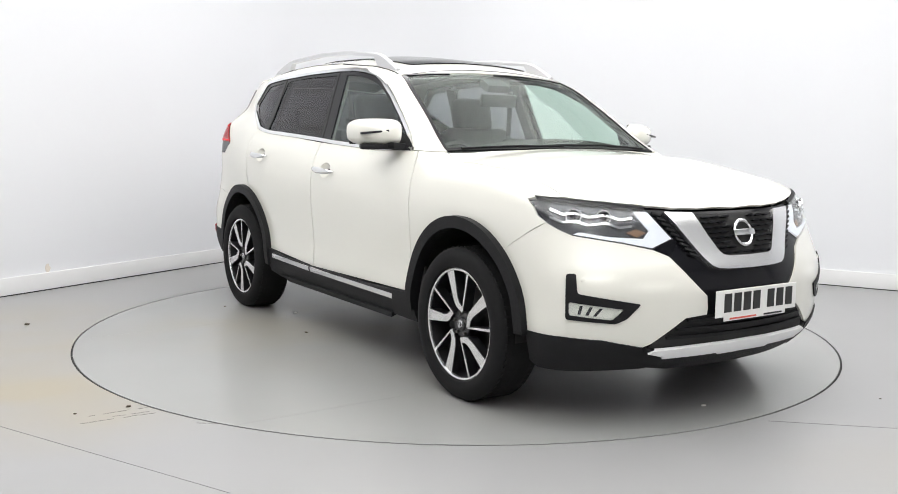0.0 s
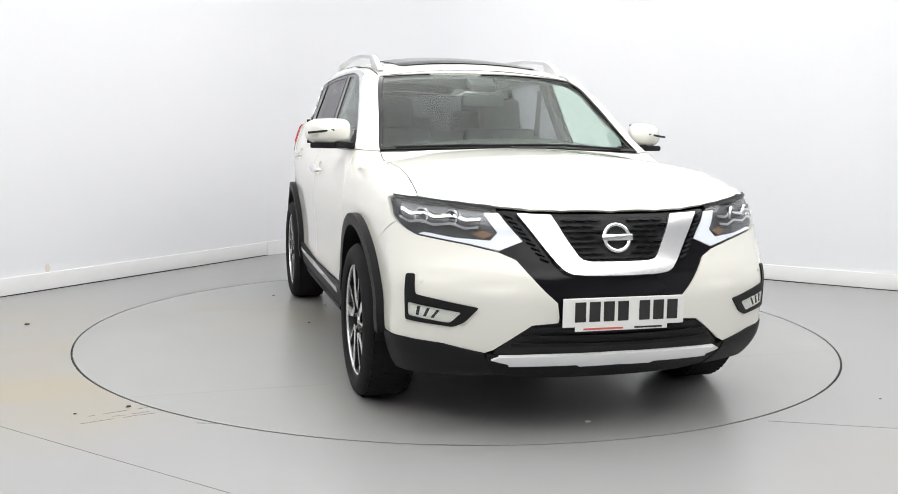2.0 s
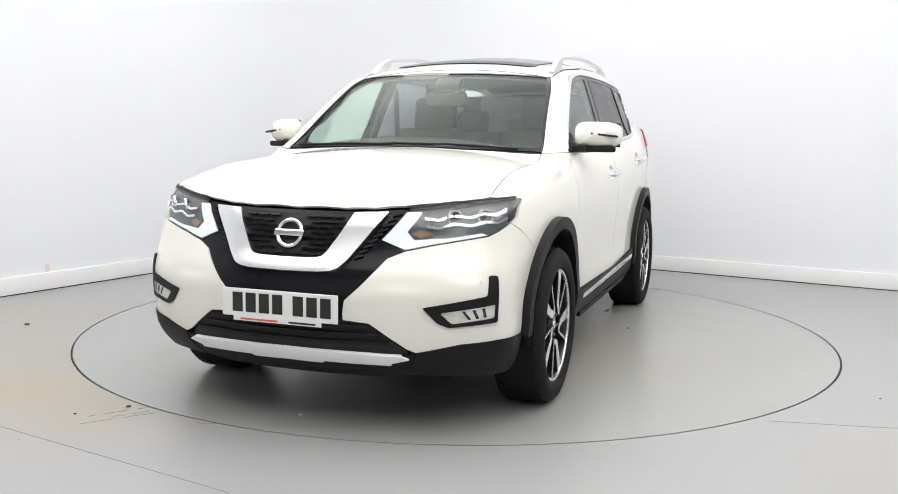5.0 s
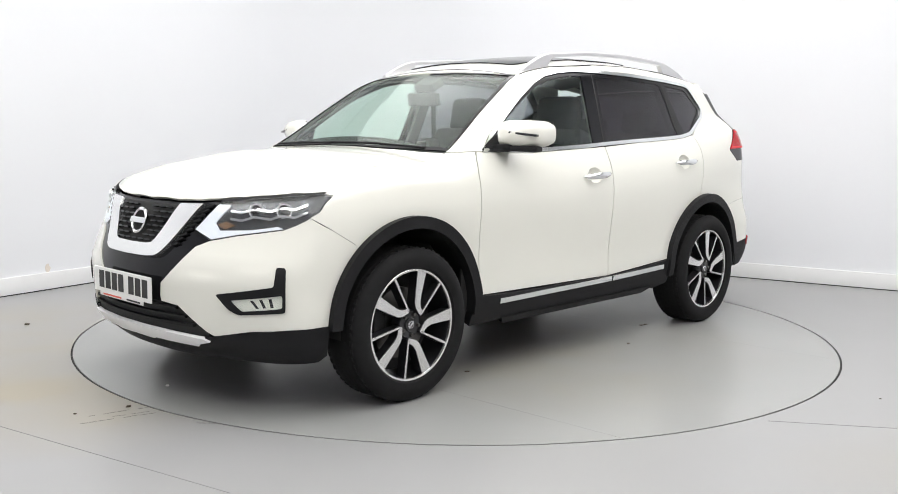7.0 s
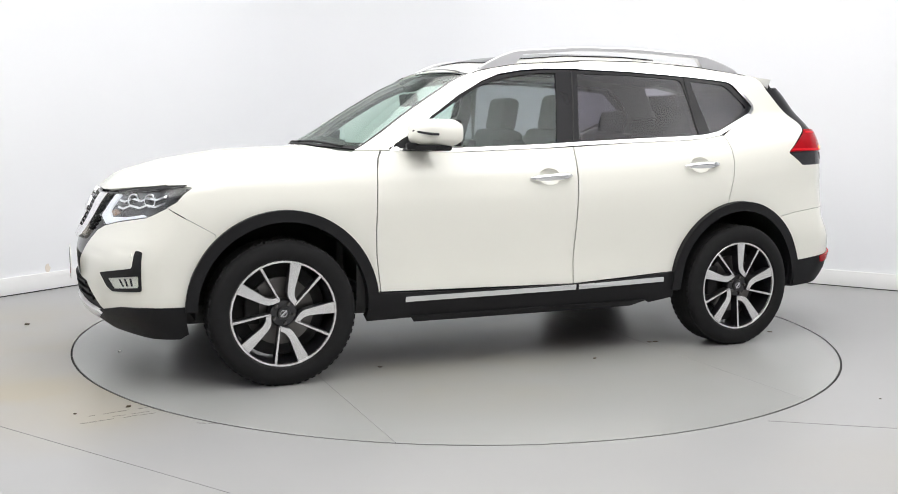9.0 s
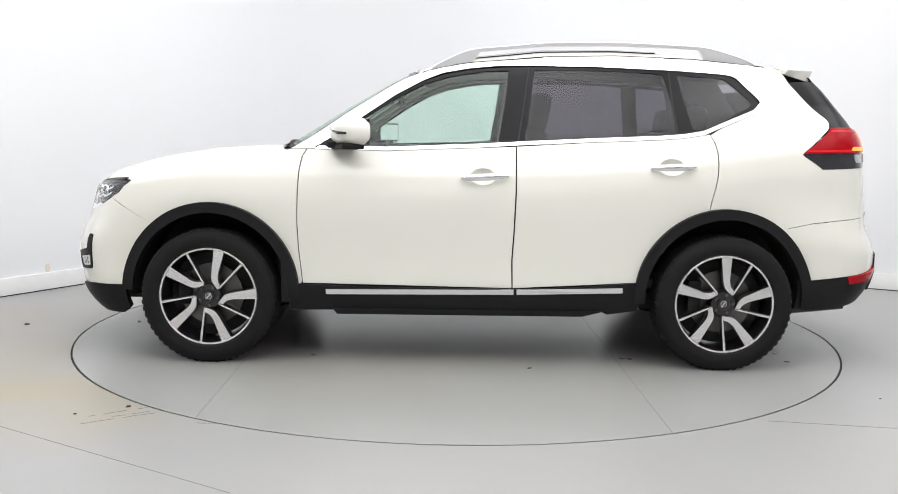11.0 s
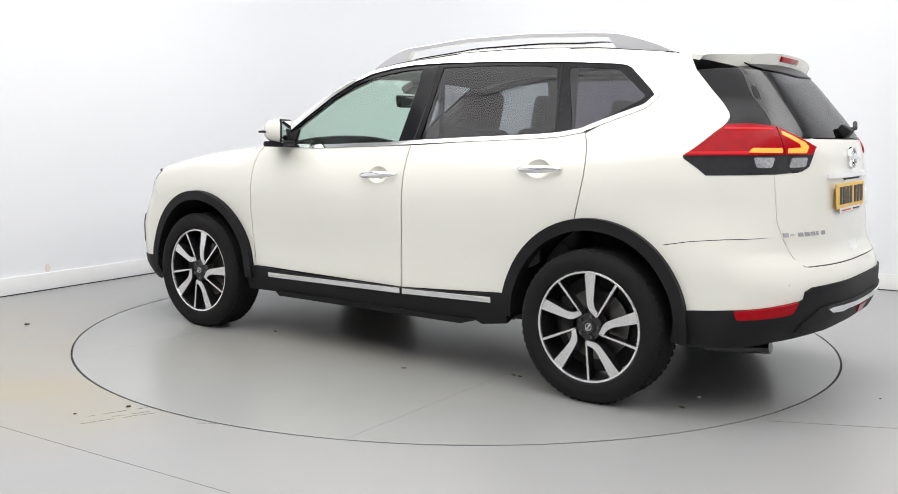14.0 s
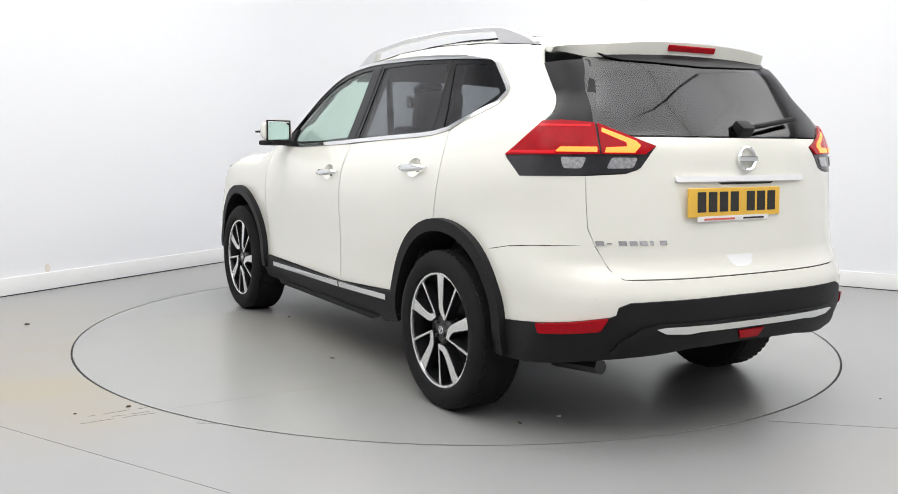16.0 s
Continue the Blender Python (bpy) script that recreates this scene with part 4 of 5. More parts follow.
def rear_face():
    gate = mirrored([(0, 1.208), (.53, 1.208), (.452, 1.170), (.522, 1.084), (.575, 1.067), (.712, 1.058), (.714, .966), (.712, .859), (.690, .794), (.650, .708), (.632, .682), (.605, .668), (.22, .668), (0, .668)])
    tg = panel("tailgate", M_WHITE, car, [sheet(gate, "back", gap=.035)], "white tailgate")
    panel("gate_seam", M_INNER, car, [sheet([(.69, .80), (.645, .70), (.60, .655), (-.60, .655), (-.645, .70), (-.69, .80), (-.60, .70), (.60, .70)], "back", lift=-.010, thick=.01, gap=.05)])
    glass_half = [(0, 1.214), (.54, 1.214), (.665, 1.252), (.655, 1.262), (.60, 1.42), (.555, 1.525), (0, 1.56)]
    panel("rear_window", M_REARGLASS, tg, [sheet(mirrored(glass_half), "back", lift=-.002, thick=.005, gap=.04)], "dark tinted rear window")
    rear_white, rear_black = [], []
    for f in (False, True):
        wing = [(-1.713, .636, 1.507), (-1.80, .68, 1.41), (-1.897, .724, 1.315), (-1.908, .732, 1.295), (-1.902, .768, 1.268), (-1.995, .747, 1.268), (-2.085, .664, 1.258), (-2.07, .645, 1.275), (-2.0, .60, 1.41), (-1.91, .560, 1.518), (-1.80, .606, 1.514)]
        panel("pillar_glass", M_FILM, car, [sheet(wing, "rl", lift=-.003, thick=.012, gap=.03, flip=f)], "gloss black rear pillar panel")
        tail_lamp(f)
        # bumper corner: white above, black below
        arch_edge = lay("left", rear_arch(137, 168, 0, 8))
        top = lay("back", [(0, .664), (.15, .664), (.30, .664), (.45, .664), (.58, .664), (.612, .668)]) + [ ] + lay("back", [(.652, .706), (.692, .792)]) + lay("left", [(-2.146, .800), (-1.95, .782), (-1.80, .764), (-1.68, .740)])
        low = [(-1.765, .86, .462), (-2.0, .845, .492), (-2.232, .688, .528), (-2.245, .668, .536), ] + lay("back", [(.641, .566), (.600, .583), (.45, .588), (.30, .590), (.15, .592)] + line((0, .592), (0, .664), 4)[:-1])
        rear_white.append(sheet(top + arch_edge + low, "rl", gap=.03, trim=0, flip=f))
        under = [(-1.74, .86, .462), (-2.0, .845, .490), (-2.232, .688, .526), (-2.245, .668, .534), ] + lay("back", [(.641, .564), (.600, .581), (.45, .586), (.30, .588), (.15, .590)] + line((0, .590), (0, .395), 8) + [(.15, .395), (.30, .390), (.452, .370)]) + [
                 (-2.116, .767, .345), (-1.80, .84, .310), (-1.72, .84, .318)]
        rear_black.append(sheet(under, "rl", lift=.008, thick=.04, gap=.03, trim=0, flip=f))
        refl = rounded([(-1.988, .84, .490), (-2.228, .689, .527), (-2.207, .711, .476), (-2.005, .841, .450)], .01)
        panel("reflector", M_REDREF, car, [sheet(refl, "rl", lift=.013, thick=.012, gap=.03, flip=f)], "red rear reflector")
        panel("park_sensor", M_WHITE, car, [sheet([(-2.20 + .009 * R2 * math.cos(a), .722 + .009 * R2 * math.cos(a), .60 + .009 * math.sin(a)) for a in np.linspace(0, 6.283, 13)[:-1]], "rl", lift=.003, thick=.004, gap=.02, trim=0, flip=f)])
    for white, black in zip(rear_white, rear_black):
        panel("rear_bumper", M_WHITE, car, [white], "white rear bumper half")
        panel("lower_bumper", M_BLACK, car, [black], "black plastic lower rear bumper half")
    for s in (1, -1):
        diffuser = [(0, .500), (.50, .500), (.555, .486), (.625, .43), (.64, .395), (.45, .382), (.30, .398), (0, .404)]
        panel("diffuser_panel", M_BLACK, car, [sheet([(y * s, z) for y, z in diffuser], "back", lift=.017, thick=.03, gap=.03, trim=0)], "raised black panel in the lower bumper")
    strip = mirrored([(0, .494), (.30, .494), (.47, .494), (.505, .488), (.46, .468), (.36, .462), (.30, .468), (0, .468)])
    panel("rear_skid_strip", M_CHROME, car, [sheet(strip, "back", lift=.026, thick=.02, gap=.03)], "silver skid strip on the rear bumper")
    fog = [(-.042, .455), (.102, .455), (.082, .418), (-.022, .418)]
    panel("rear_fog_lamp", M_REDREF, car, [sheet(fog, "back", lift=.024, thick=.02, gap=.03)], "red rear fog lamp")
    bar = rounded([(-.350, 1.058), (.374, 1.058), (.374, 1.034), (-.350, 1.034)], .006)
    panel("gate_bar", M_SATIN, tg, [sheet(bar, "back", lift=.014, thick=.02, gap=.03)], "chrome bar above the plate")
    panel("gate_slot", M_INNER, tg, [sheet([(-.16, 1.032), (.16, 1.032), (.14, 1.024), (-.14, 1.024)], "back", lift=.004, thick=.006, trim=0)])
    grip = rounded([(-.02, .738), (-.125, .738), (-.115, .708), (-.09, .700), (-.055, .700), (-.035, .712)], .006)
    panel("gate_grip", M_SATIN, tg, [sheet([(.055 + (y + .07) * 1.5, .722 + (z - .72) * 1.3) for y, z in grip], "back", lift=.001, thick=.006, gap=.02)])
    # model badge, plain strokes
    for k in range(7):
        y = .690 - k * .040
        w = .012 if k in (1, 5) else .028
        panel("badge_stroke", M_BADGE, tg, [sheet([(y, .812), (y - w, .812), (y - w - .004, .795), (y - .004, .795)] if k != 1 else [(y, .806), (y - .018, .806), (y - .018, .801), (y, .801)], "back", lift=.004, thick=.006, trim=0)])
    emblem((-2.243, 0, 1.125), -90, 7, .052)
    # wiper on the rear window
    q = onto(np.array([[-3.5, -.02, 1.245], [-3.5, -.36, 1.285]]), (1, 0, 0))
    tube("rear_wiper", [(q[0][0] - .02, -.02, 1.245), (q[0][0] - .035, -.12, 1.262), (q[1][0] - .03, -.36, 1.29)], .011, M_BLACK, car, "black rear wiper")
    block("wiper_pivot", (.06, .075, .05), pose(q[0][0] - .012, -.02, 1.245, 0, -35, 0), M_BLACK, car, .012)
    tube("exhaust_pipe", [(-1.8, .60, .27), (-2.09, .60, .300)], .030, M_ALLOYDARK, car, "steel tailpipe")
    spoiler()


def tail_lamp(f):
    lamp = panel("tail_lamp", M_SMOKE, car, [sheet(TAIL_LAMP, "rl", lift=.002, thick=.02, gap=.025, flip=f)], "red and smoked tail lamp with lit amber LED bars")
    red = [(-1.745, .838, 1.128), (-1.795, .824, 1.165), (-1.888, .784, 1.245), (-1.90, .771, 1.262), (-1.995, .747, 1.266), (-2.081, .666, 1.257), (-2.128, .673, 1.140), (-1.90, .80, 1.134)]
    panel("red_lens", M_REDLENS, lamp, [sheet(red, "rl", lift=.008, thick=.008, gap=.02, flip=f)], "red lens")
    red2 = [(-2.086, .660, 1.256), (-2.154, .546, 1.208), (-2.191, .450, 1.172), (-2.188, .50, 1.140), (-2.132, .668, 1.140)]
    panel("red_lens", M_REDLENS, lamp, [sheet(red2, "rl", lift=.008, thick=.008, gap=.02, flip=f)], "red lens")
    low = [(-1.775, .835, 1.146), (-1.985, .765, 1.153), (-1.985, .765, 1.140), (-1.765, .838, 1.137)]
    high = [(-1.900, .775, 1.250), (-2.070, .675, 1.248), (-2.071, .675, 1.240), (-1.893, .780, 1.241)]
    for g in (low, high):
        panel("light_guide", M_REDLIT, lamp, [sheet(g, "rl", lift=.0095, thick=.004, gap=.02, trim=0, flip=f)], "glowing red light guide")
    bar = rounded([(-2.00, .755, 1.165), (-2.120, .683, 1.166), (-2.122, .683, 1.147), (-1.985, .765, 1.147)], .006)
    panel("light_bar", M_AMBERLED, lamp, [sheet(bar, "rl", lift=.010, thick=.004, gap=.02, trim=0, flip=f)], "lit amber LED bar")
    hook = [(-2.105, .652, 1.236), (-2.172, .540, 1.190), (-2.180, .520, 1.172), (-2.176, .545, 1.146), (-2.137, .660, 1.146), (-2.138, .655, 1.164), (-2.165, .575, 1.168), (-2.160, .575, 1.184), (-2.108, .655, 1.222)]
    panel("light_bar", M_AMBERLED, lamp, [sheet(hook, "rl", lift=.010, thick=.004, gap=.02, trim=0, flip=f)], "lit amber LED hook")
    for a in ([(-2.02, .772, 1.128), (-2.10, .715, 1.128), (-2.09, .728, 1.085), (-2.035, .770, 1.085)], [(-2.150, .635, 1.128), (-2.185, .535, 1.128), (-2.182, .555, 1.088), (-2.145, .655, 1.085)]):
        panel("clear_lens", M_REVERSE, lamp, [sheet(rounded(a, .012), "rl", lift=.006, thick=.006, gap=.02, trim=0, flip=f)], "clear reversing lens")


def spoiler():
    bm = bmesh.new()
    n, k = 44, 8
    top, bot = [], []
    for i in range(n + 1):
        y = -.595 + 1.19 * i / n
        u = abs(y) / .595
        full = 1 - float(step((u - .78) / .17))
        x0, x1 = -1.668, -1.725 - full * (.215 - .08 * u ** 3)
        rt, rb = [], []
        for j in range(k + 1):
            v = j / k
            x = x0 + (x1 - x0) * v
            z = float(TOP(x) - CAMBER(x) * (abs(y) / .72) ** 2.2) + .002 + full * .010 * v
            rt.append(bm.verts.new((x, y, z)))
            thick = .020 + full * (.010 + .030 * v)
            rb.append(bm.verts.new((x + .02 * v, y, z - thick)))
        top.append(rt)
        bot.append(rb)
    for i in range(n):
        for j in range(k):
            bm.faces.new((top[i][j], top[i + 1][j], top[i + 1][j + 1], top[i][j + 1]))
            bm.faces.new((bot[i][j], bot[i][j + 1], bot[i + 1][j + 1], bot[i + 1][j]))
        bm.faces.new((top[i][k], top[i + 1][k], bot[i + 1][k], bot[i][k]))
        bm.faces.new((top[i][0], bot[i][0], bot[i + 1][0], top[i + 1][0]))
    for i in (0, n):
        for j in range(k):
            bm.faces.new((top[i][j], top[i][j + 1], bot[i][j + 1], bot[i][j]))
    low = [[tuple(v.co) for v in row[:-1]] for row in bot[6:-6]]
    sp = part("roof_spoiler", bm_mesh("roof_spoiler", bm), M_WHITE, car, "white roof spoiler over the rear window")
    block("brake_lamp", (.02, .27, .026), pose(-1.930, .02, 1.580, 0, -20, 0), M_REDREF, sp, .004, 2, "red high brake lamp")
    # dark underside above the glass
    bm = bmesh.new()
    rows = [[bm.verts.new((p[0], p[1], p[2] - .003)) for p in row] for row in low]
    for a, b in zip(rows, rows[1:]):
        for j in range(len(a) - 1):
            bm.faces.new((a[j], a[j + 1], b[j + 1], b[j]))
    bmesh.ops.solidify(bm, geom=bm.faces[:], thickness=.004)
    part("spoiler_underside", bm_mesh("spoiler_underside", bm), M_FILM, sp, "dark plastic underside of the spoiler")
    # dark sheet added on the glass, continues the dark seen under the spoiler lip
    shade = mirrored([(0, 1.60), (.42, 1.58), (.49, 1.555), (.47, 1.528), (.40, 1.515), (0, 1.503)])
    panel("glass_band", M_FILM, sp, [sheet(shade, "back", lift=.003, thick=.006, gap=.04)], "dark sheet added on the glass for the spoiler's dark underside")


def windscreen():
    half = [(.345, 0), (.328, .30), (.296, .50), (.275, .583), (.44, .623), (.69, .666), (.85, .698), (.945, .716), (.985, .60), (1.045, .34), (1.068, 0)]
    outline = half + [(x, -y) for x, y in reversed(half) if y]
    ws = panel("windscreen", M_SCREEN, car, [sheet(outline, "top", lift=-.003, thick=.006, gap=.045, trim=.003)], "clear tinted windscreen")
    for s in (1, -1):
        side = [(.275, .586), (.44, .626), (.69, .668), (.945, .716), (.925, .702), (.69, .650), (.44, .606), (.30, .566)]
        panel("screen_edge", M_GLOSSBLACK, ws, [sheet([(x, y * s) for x, y in side], "top", lift=.001, thick=.006, trim=0)])
    panel("screen_edge", M_GLOSSBLACK, ws, [sheet(half[:4] + [(x, -y) for x, y in reversed(half[1:4])] + [(x + .012, -y) for x, y in half[1:4]] + [(x + .012, y) for x, y in reversed(half[:4])], "top", lift=.001, thick=.006, trim=0)])
    lowin = [(x - .020, y * .98) for x, y in half[7:]]
    cowl = half[7:] + [(x, -y) for x, y in reversed(half[7:-1])] + [(x, -y) for x, y in lowin] + [(x, y) for x, y in reversed(lowin[:-1])]
    panel("screen_base", M_BLACK, ws, [sheet(cowl, "top", lift=.002, thick=.008, trim=0)], "black scuttle at the windscreen's foot")
    panel("scuttle", M_INNER, car, [sheet([(1.13, -.70), (1.13, .70), (.93, .71), (.93, -.71)], "top", lift=-.03, thick=.012, gap=.06, trim=0)])
    for y0, y1, x0, x1 in ((.60, -.10, 1.0, 1.06), (-.05, -.64, 1.07, .985)):
        q = onto(np.array([[x0 - .02, y0, 3.], [(x0 + x1) / 2 - .005, (y0 + y1) / 2, 3.], [x1 - .02, y1, 3.]]), (0, 0, -1))
        tube("wiper", [tuple(p + (0, 0, .008)) for p in q], .006, M_BLACK, car, "black windscreen wiper")
    # mirror and camera pod behind the screen
    block("camera_pod", (.10, .16, .05), pose(.36, 0, 1.492, 0, 28, 0), M_DASH, car, .015)
    rv = block("interior_mirror", (.03, .25, .075), pose(.40, 0, 1.405, 0, 10, 0), M_DASH, car, .012, 3, "black rear-view mirror")
    block("glass_face", (.004, .23, .06), pose(.3835, 0, 1.402, 0, 10, 0), M_MIRROR, rv, .001, 1)


def door_mirrors():
    for s in (1, -1):
        bm = bmesh.new()
        n, k = 16, 20
        rings = []
        for i in range(n + 1):
            u = i / n                                    # from the back edge to the rounded front
            x = .535 + .175 * u
            grow = (1 - u ** 3.2) ** .45 if u < 1 else 0.02
            rings.append([])
            for j in range(k):
                a = 2 * math.pi * j / k
                ca, sa = math.cos(a), math.sin(a)
                y = .112 * grow * math.copysign(abs(ca) ** .55, ca)
                z = .070 * grow * math.copysign(abs(sa) ** .6, sa) * (1 - .10 * ca)
                rings[-1].append(bm.verts.new(((.560 - .62 * y) * (1 - u) + (.705 - .35 * y) * u, s * (.928 + y), 1.213 + z + .05 * (y * .2))))
        for a, b in zip(rings, rings[1:]):
            for j in range(k):
                bm.faces.new((a[j], a[(j + 1) % k], b[(j + 1) % k], b[j]))
        bm.faces.new(rings[-1])
        bm.faces.new(rings[0][::-1])
        dm = part("door_mirror", bm_mesh("door_mirror", bm), M_WHITE, car, "white door mirror with a black base")
        block("mirror_base", (.12, .20, .030), pose(.618, s * .915, 1.139, 0, 0, s * 24), M_BLACK, dm, .010, 2, "black lower mirror shell")
        block("mirror_arm", (.11, .16, .035), pose(.66, s * .83, 1.140, s * 4, 0, s * -14), M_BLACK, dm, .012)
        sail = [(.80, 1.131), (.60, 1.134), (.60, 1.225), (.655, 1.205), (.70, 1.195)]
        panel("mirror_sail", M_BLACK, dm, [sheet(sail, "left", lift=.004, thick=.02, gap=.03, flip=s < 0)])
        block("turn_signal", (.05, .145, .012), pose(.660, s * .968, 1.213, s * -6, 0, s * 22), M_SMOKE, dm, .004, 2, "dark indicator strip with a chrome edge")
        block("glass_face", (.004, .205, .108), pose(.5515, s * .930, 1.213, 0, 0, s * 32), M_MIRROR, dm, .0015, 1, "mirror glass")
        block("inner_rim", (.012, .232, .128), pose(.5585, s * .929, 1.213, 0, 0, s * 32), M_BLACK, dm, .005)


def roof_rails():
    for s in (1, -1):
        bm = bmesh.new()
        n = 40
        rings = []
        for i in range(n + 1):
            u = i / n
            x = .20 - 1.75 * u
            base = float(TOP(x) - CAMBER(x) * (.560 / .72) ** 2.2)
            up = .058 * min(1, math.sin(math.pi / 2 * min(1, u / .155))) * min(1, (1 - u) / .14) ** .7
            y = .562 - .012 * u
            w, h = .016, .012
            c = Vector((x, s * y, base + up))
            foot = u < .14 or u > .83
            lo = -.004 - up if foot else -h
            rings.append([bm.verts.new(c + Vector((0, s * a, b))) for a, b in ((w, lo), (w, h * .5), (w * .6, h), (-w * .6, h), (-w, h * .5), (-w, lo))])
        for a, b in zip(rings, rings[1:]):
            for j in range(6):
                bm.faces.new((a[j], a[(j + 1) % 6], b[(j + 1) % 6], b[j]))
        bm.faces.new(rings[0])
        bm.faces.new(rings[-1][::-1])
        part("roof_rail", bm_mesh("roof_rail", bm), M_RAIL, car, "silver roof rail")


def plate(at, turn, lean, mat, label):
    m = Matrix.Translation(at) @ pose(0, 0, 0, 0, 0, turn) @ pose(0, 0, 0, lean, 0, 0)
    p = block("number_plate", (.524, .006, .114), m, mat, car, .002, 1, label)
    x = -.214
    for k in range(7):
        if k == 4:
            x += .032
        bm = bmesh.new()
        box(bm, (.046, .002, .079), m @ pose(x + .025, -.0036, .002), 0)
        part("plate_bar", bm_mesh("plate_bar", bm, False), M_INK, p)
        x += .061
    tab = block("dealer_strip", (.40, .004, .022), m @ pose(-.01, -.0012, -.064), M_PLATEW, p, .001, 1)
    for a, w, c in ((-.09, .17, M_REDINK), (.105, .12, M_INK)):
        bm = bmesh.new()
        box(bm, (w, .002, .007), m @ pose(a, -.0036, -.066), 0)
        part("print_line", bm_mesh("print_line", bm, False), c, p)


def wheels():
    R, W = .356, .112          # tyre radius and half width
    proto = None
    for name, x, s, spin in (("front", 1.356, 1, 44), ("rear", -1.354, 1, 57), ("front", 1.356, -1, 75), ("rear", -1.3525, -1, 20)):
        w = new("wheel")
        w.parent = car
        w["label"] = "black and machined silver five-spoke alloy wheel"
        w.matrix_basis = pose(x, s * .811, R - .015, 0, 0, 180 if s < 0 else 0)
        if proto is None:
            proto = wheel_meshes(R, W)
        for n, me, mat, turns in proto:
            if not me.materials:
                me.materials.append(mat)
            for i in range(max(1, int(turns))):
                ob = new(n, me)
                ob.parent = w
                if turns:
                    ob.matrix_basis = pose(0, 0, 0, 0, spin + 72 * i, 0)
    # wheel arch linings
    for x in (FX, RX):
        for s in (1, -1):
            bm = bmesh.new()
            prev = None
            for a in np.linspace(-4, 184, 30):
                c, d = .425 * math.cos(radians(a)), .445 * math.sin(radians(a))
                row = [bm.verts.new((x + c, s * .900, AZ + d)), bm.verts.new((x + c, s * .50, AZ + d)), bm.verts.new((x, s * .50, AZ))]
                if prev:
                    bm.faces.new((prev[0], prev[1], row[1], row[0]))
                    bm.faces.new((prev[1], prev[2], row[2], row[1]))
                prev = row
            r = bmesh.ops.solidify(bm, geom=bm.faces[:], thickness=.01)
            part("arch_lining", bm_mesh("arch_lining", bm), M_INNER, car)


def wheel_meshes(R, W):
    out = []
    tyre = [(.259, .098), (.266, .112), (.288, .120), (.310, .1195), (.335, .112), (.347, .100), (.354, .085), (.356, .05), (.356, 0), (.356, -.05), (.354, -.085), (.345, -.105), (.31, -.12), (.27, -.115), (.25, -.10)]
    bm = lathe(tyre, 72)
    # tread grooves and shoulder blocks
    out.append(("tyre", bm_mesh("tyre", bm), M_RUBBER, False))
    bm = bmesh.new()
    for k in range(60):
        a = 360 / 60 * k
        for sy in (1, -1):
            box(bm, (.008, .032, .022), pose(0, 0, 0, 0, a, 0) @ pose(.3508, sy * .072, 0, 0, 0, sy * -14), 0)
        for y in (-.045, -.015, .015, .045):
            box(bm, (.006, .022, .030), pose(0, 0, 0, 0, a + (2 if y > 0 else 0), 0) @ pose(.3536, y, 0), 0)
    out.append(("tread", bm_mesh("tread", bm, False), M_RUBBER, False))
    lip = [(.2585, .085), (.262, .094), (.262, .100), (.2565, .103), (.2485, .101), (.247, .094), (.248, .085)]
    out.append(("rim_edge", bm_mesh("rim_edge", lathe(lip, 72)), M_ALLOY, False))
    barrel = [(.248, .093), (.241, .06), (.230, -.06), (.245, -.10), (.255, -.10), (.259, .09)]
    out.append(("barrel", bm_mesh("barrel", lathe(barrel, 64)), M_ALLOYDARK, False))
    disc = [(0, .012), (.165, .012), (.165, -.012), (0, -.012)]
    out.append(("brake_disc", bm_mesh("brake_disc", lathe(disc, 48)), M_DISC, False))
    bm = bmesh.new()
    box(bm, (.07, .07, .17), pose(.14, 0, .03), .01)
    out.append(("caliper", bm_mesh("caliper", bm), M_INNER, False))
    out.append(("backing_plate", bm_mesh("backing_plate", lathe([(0, -.03), (.228, -.03), (.228, -.04), (0, -.04)], 40)), M_INNER, False))
    # hub, dark spokes, bright spoke faces; seen from outside the narrow arm is at 0 degrees, the wide arm 32 on
    dark, face = bmesh.new(), bmesh.new()

    def polar(r, a):
        return (-r * math.cos(radians(a)), r * math.sin(radians(a)))

    narrow = [polar(.249, -1.7), polar(.249, 1.7), polar(.088, -2), polar(.062, -7), polar(.072, -11)]
    wide = [polar(.249, 25.6), polar(.249, 38.6), polar(.19, 38.4), polar(.135, 38), polar(.102, 37), polar(.082, 32), polar(.069, 20), polar(.0625, 3), polar(.062, -8), polar(.088, -2.2), polar(.091, 6), polar(.10, 14), polar(.125, 21), polar(.17, 23.5)]
    for shape in (narrow, wide):
        prism(dark, shape, .045, .094)
        prism(face, inset_list(shape, .0012), .0942, .0972)
    hub = lathe([(0, .088), (.030, .088), (.034, .080), (.062, .080), (.070, .068), (.07, .03), (0, .03)], 32)
    out.append(("spoke", bm_mesh("spoke", dark), M_ALLOYDARK, 5))
    out.append(("spoke_face", bm_mesh("spoke_face", face), M_ALLOY, 5))
    out.append(("hub", bm_mesh("hub", hub), M_ALLOYDARK, True))
    cap = lathe([(.012, .0885), (.013, .092), (.017, .092), (.0185, .0885)], 24)
    box(cap, (.042, .004, .009), pose(0, .0905, 0), .001)
    out.append(("cap_emblem", bm_mesh("cap_emblem", cap), M_BADGE, True))
    nuts = bmesh.new()
    x, z = polar(.05, 18)
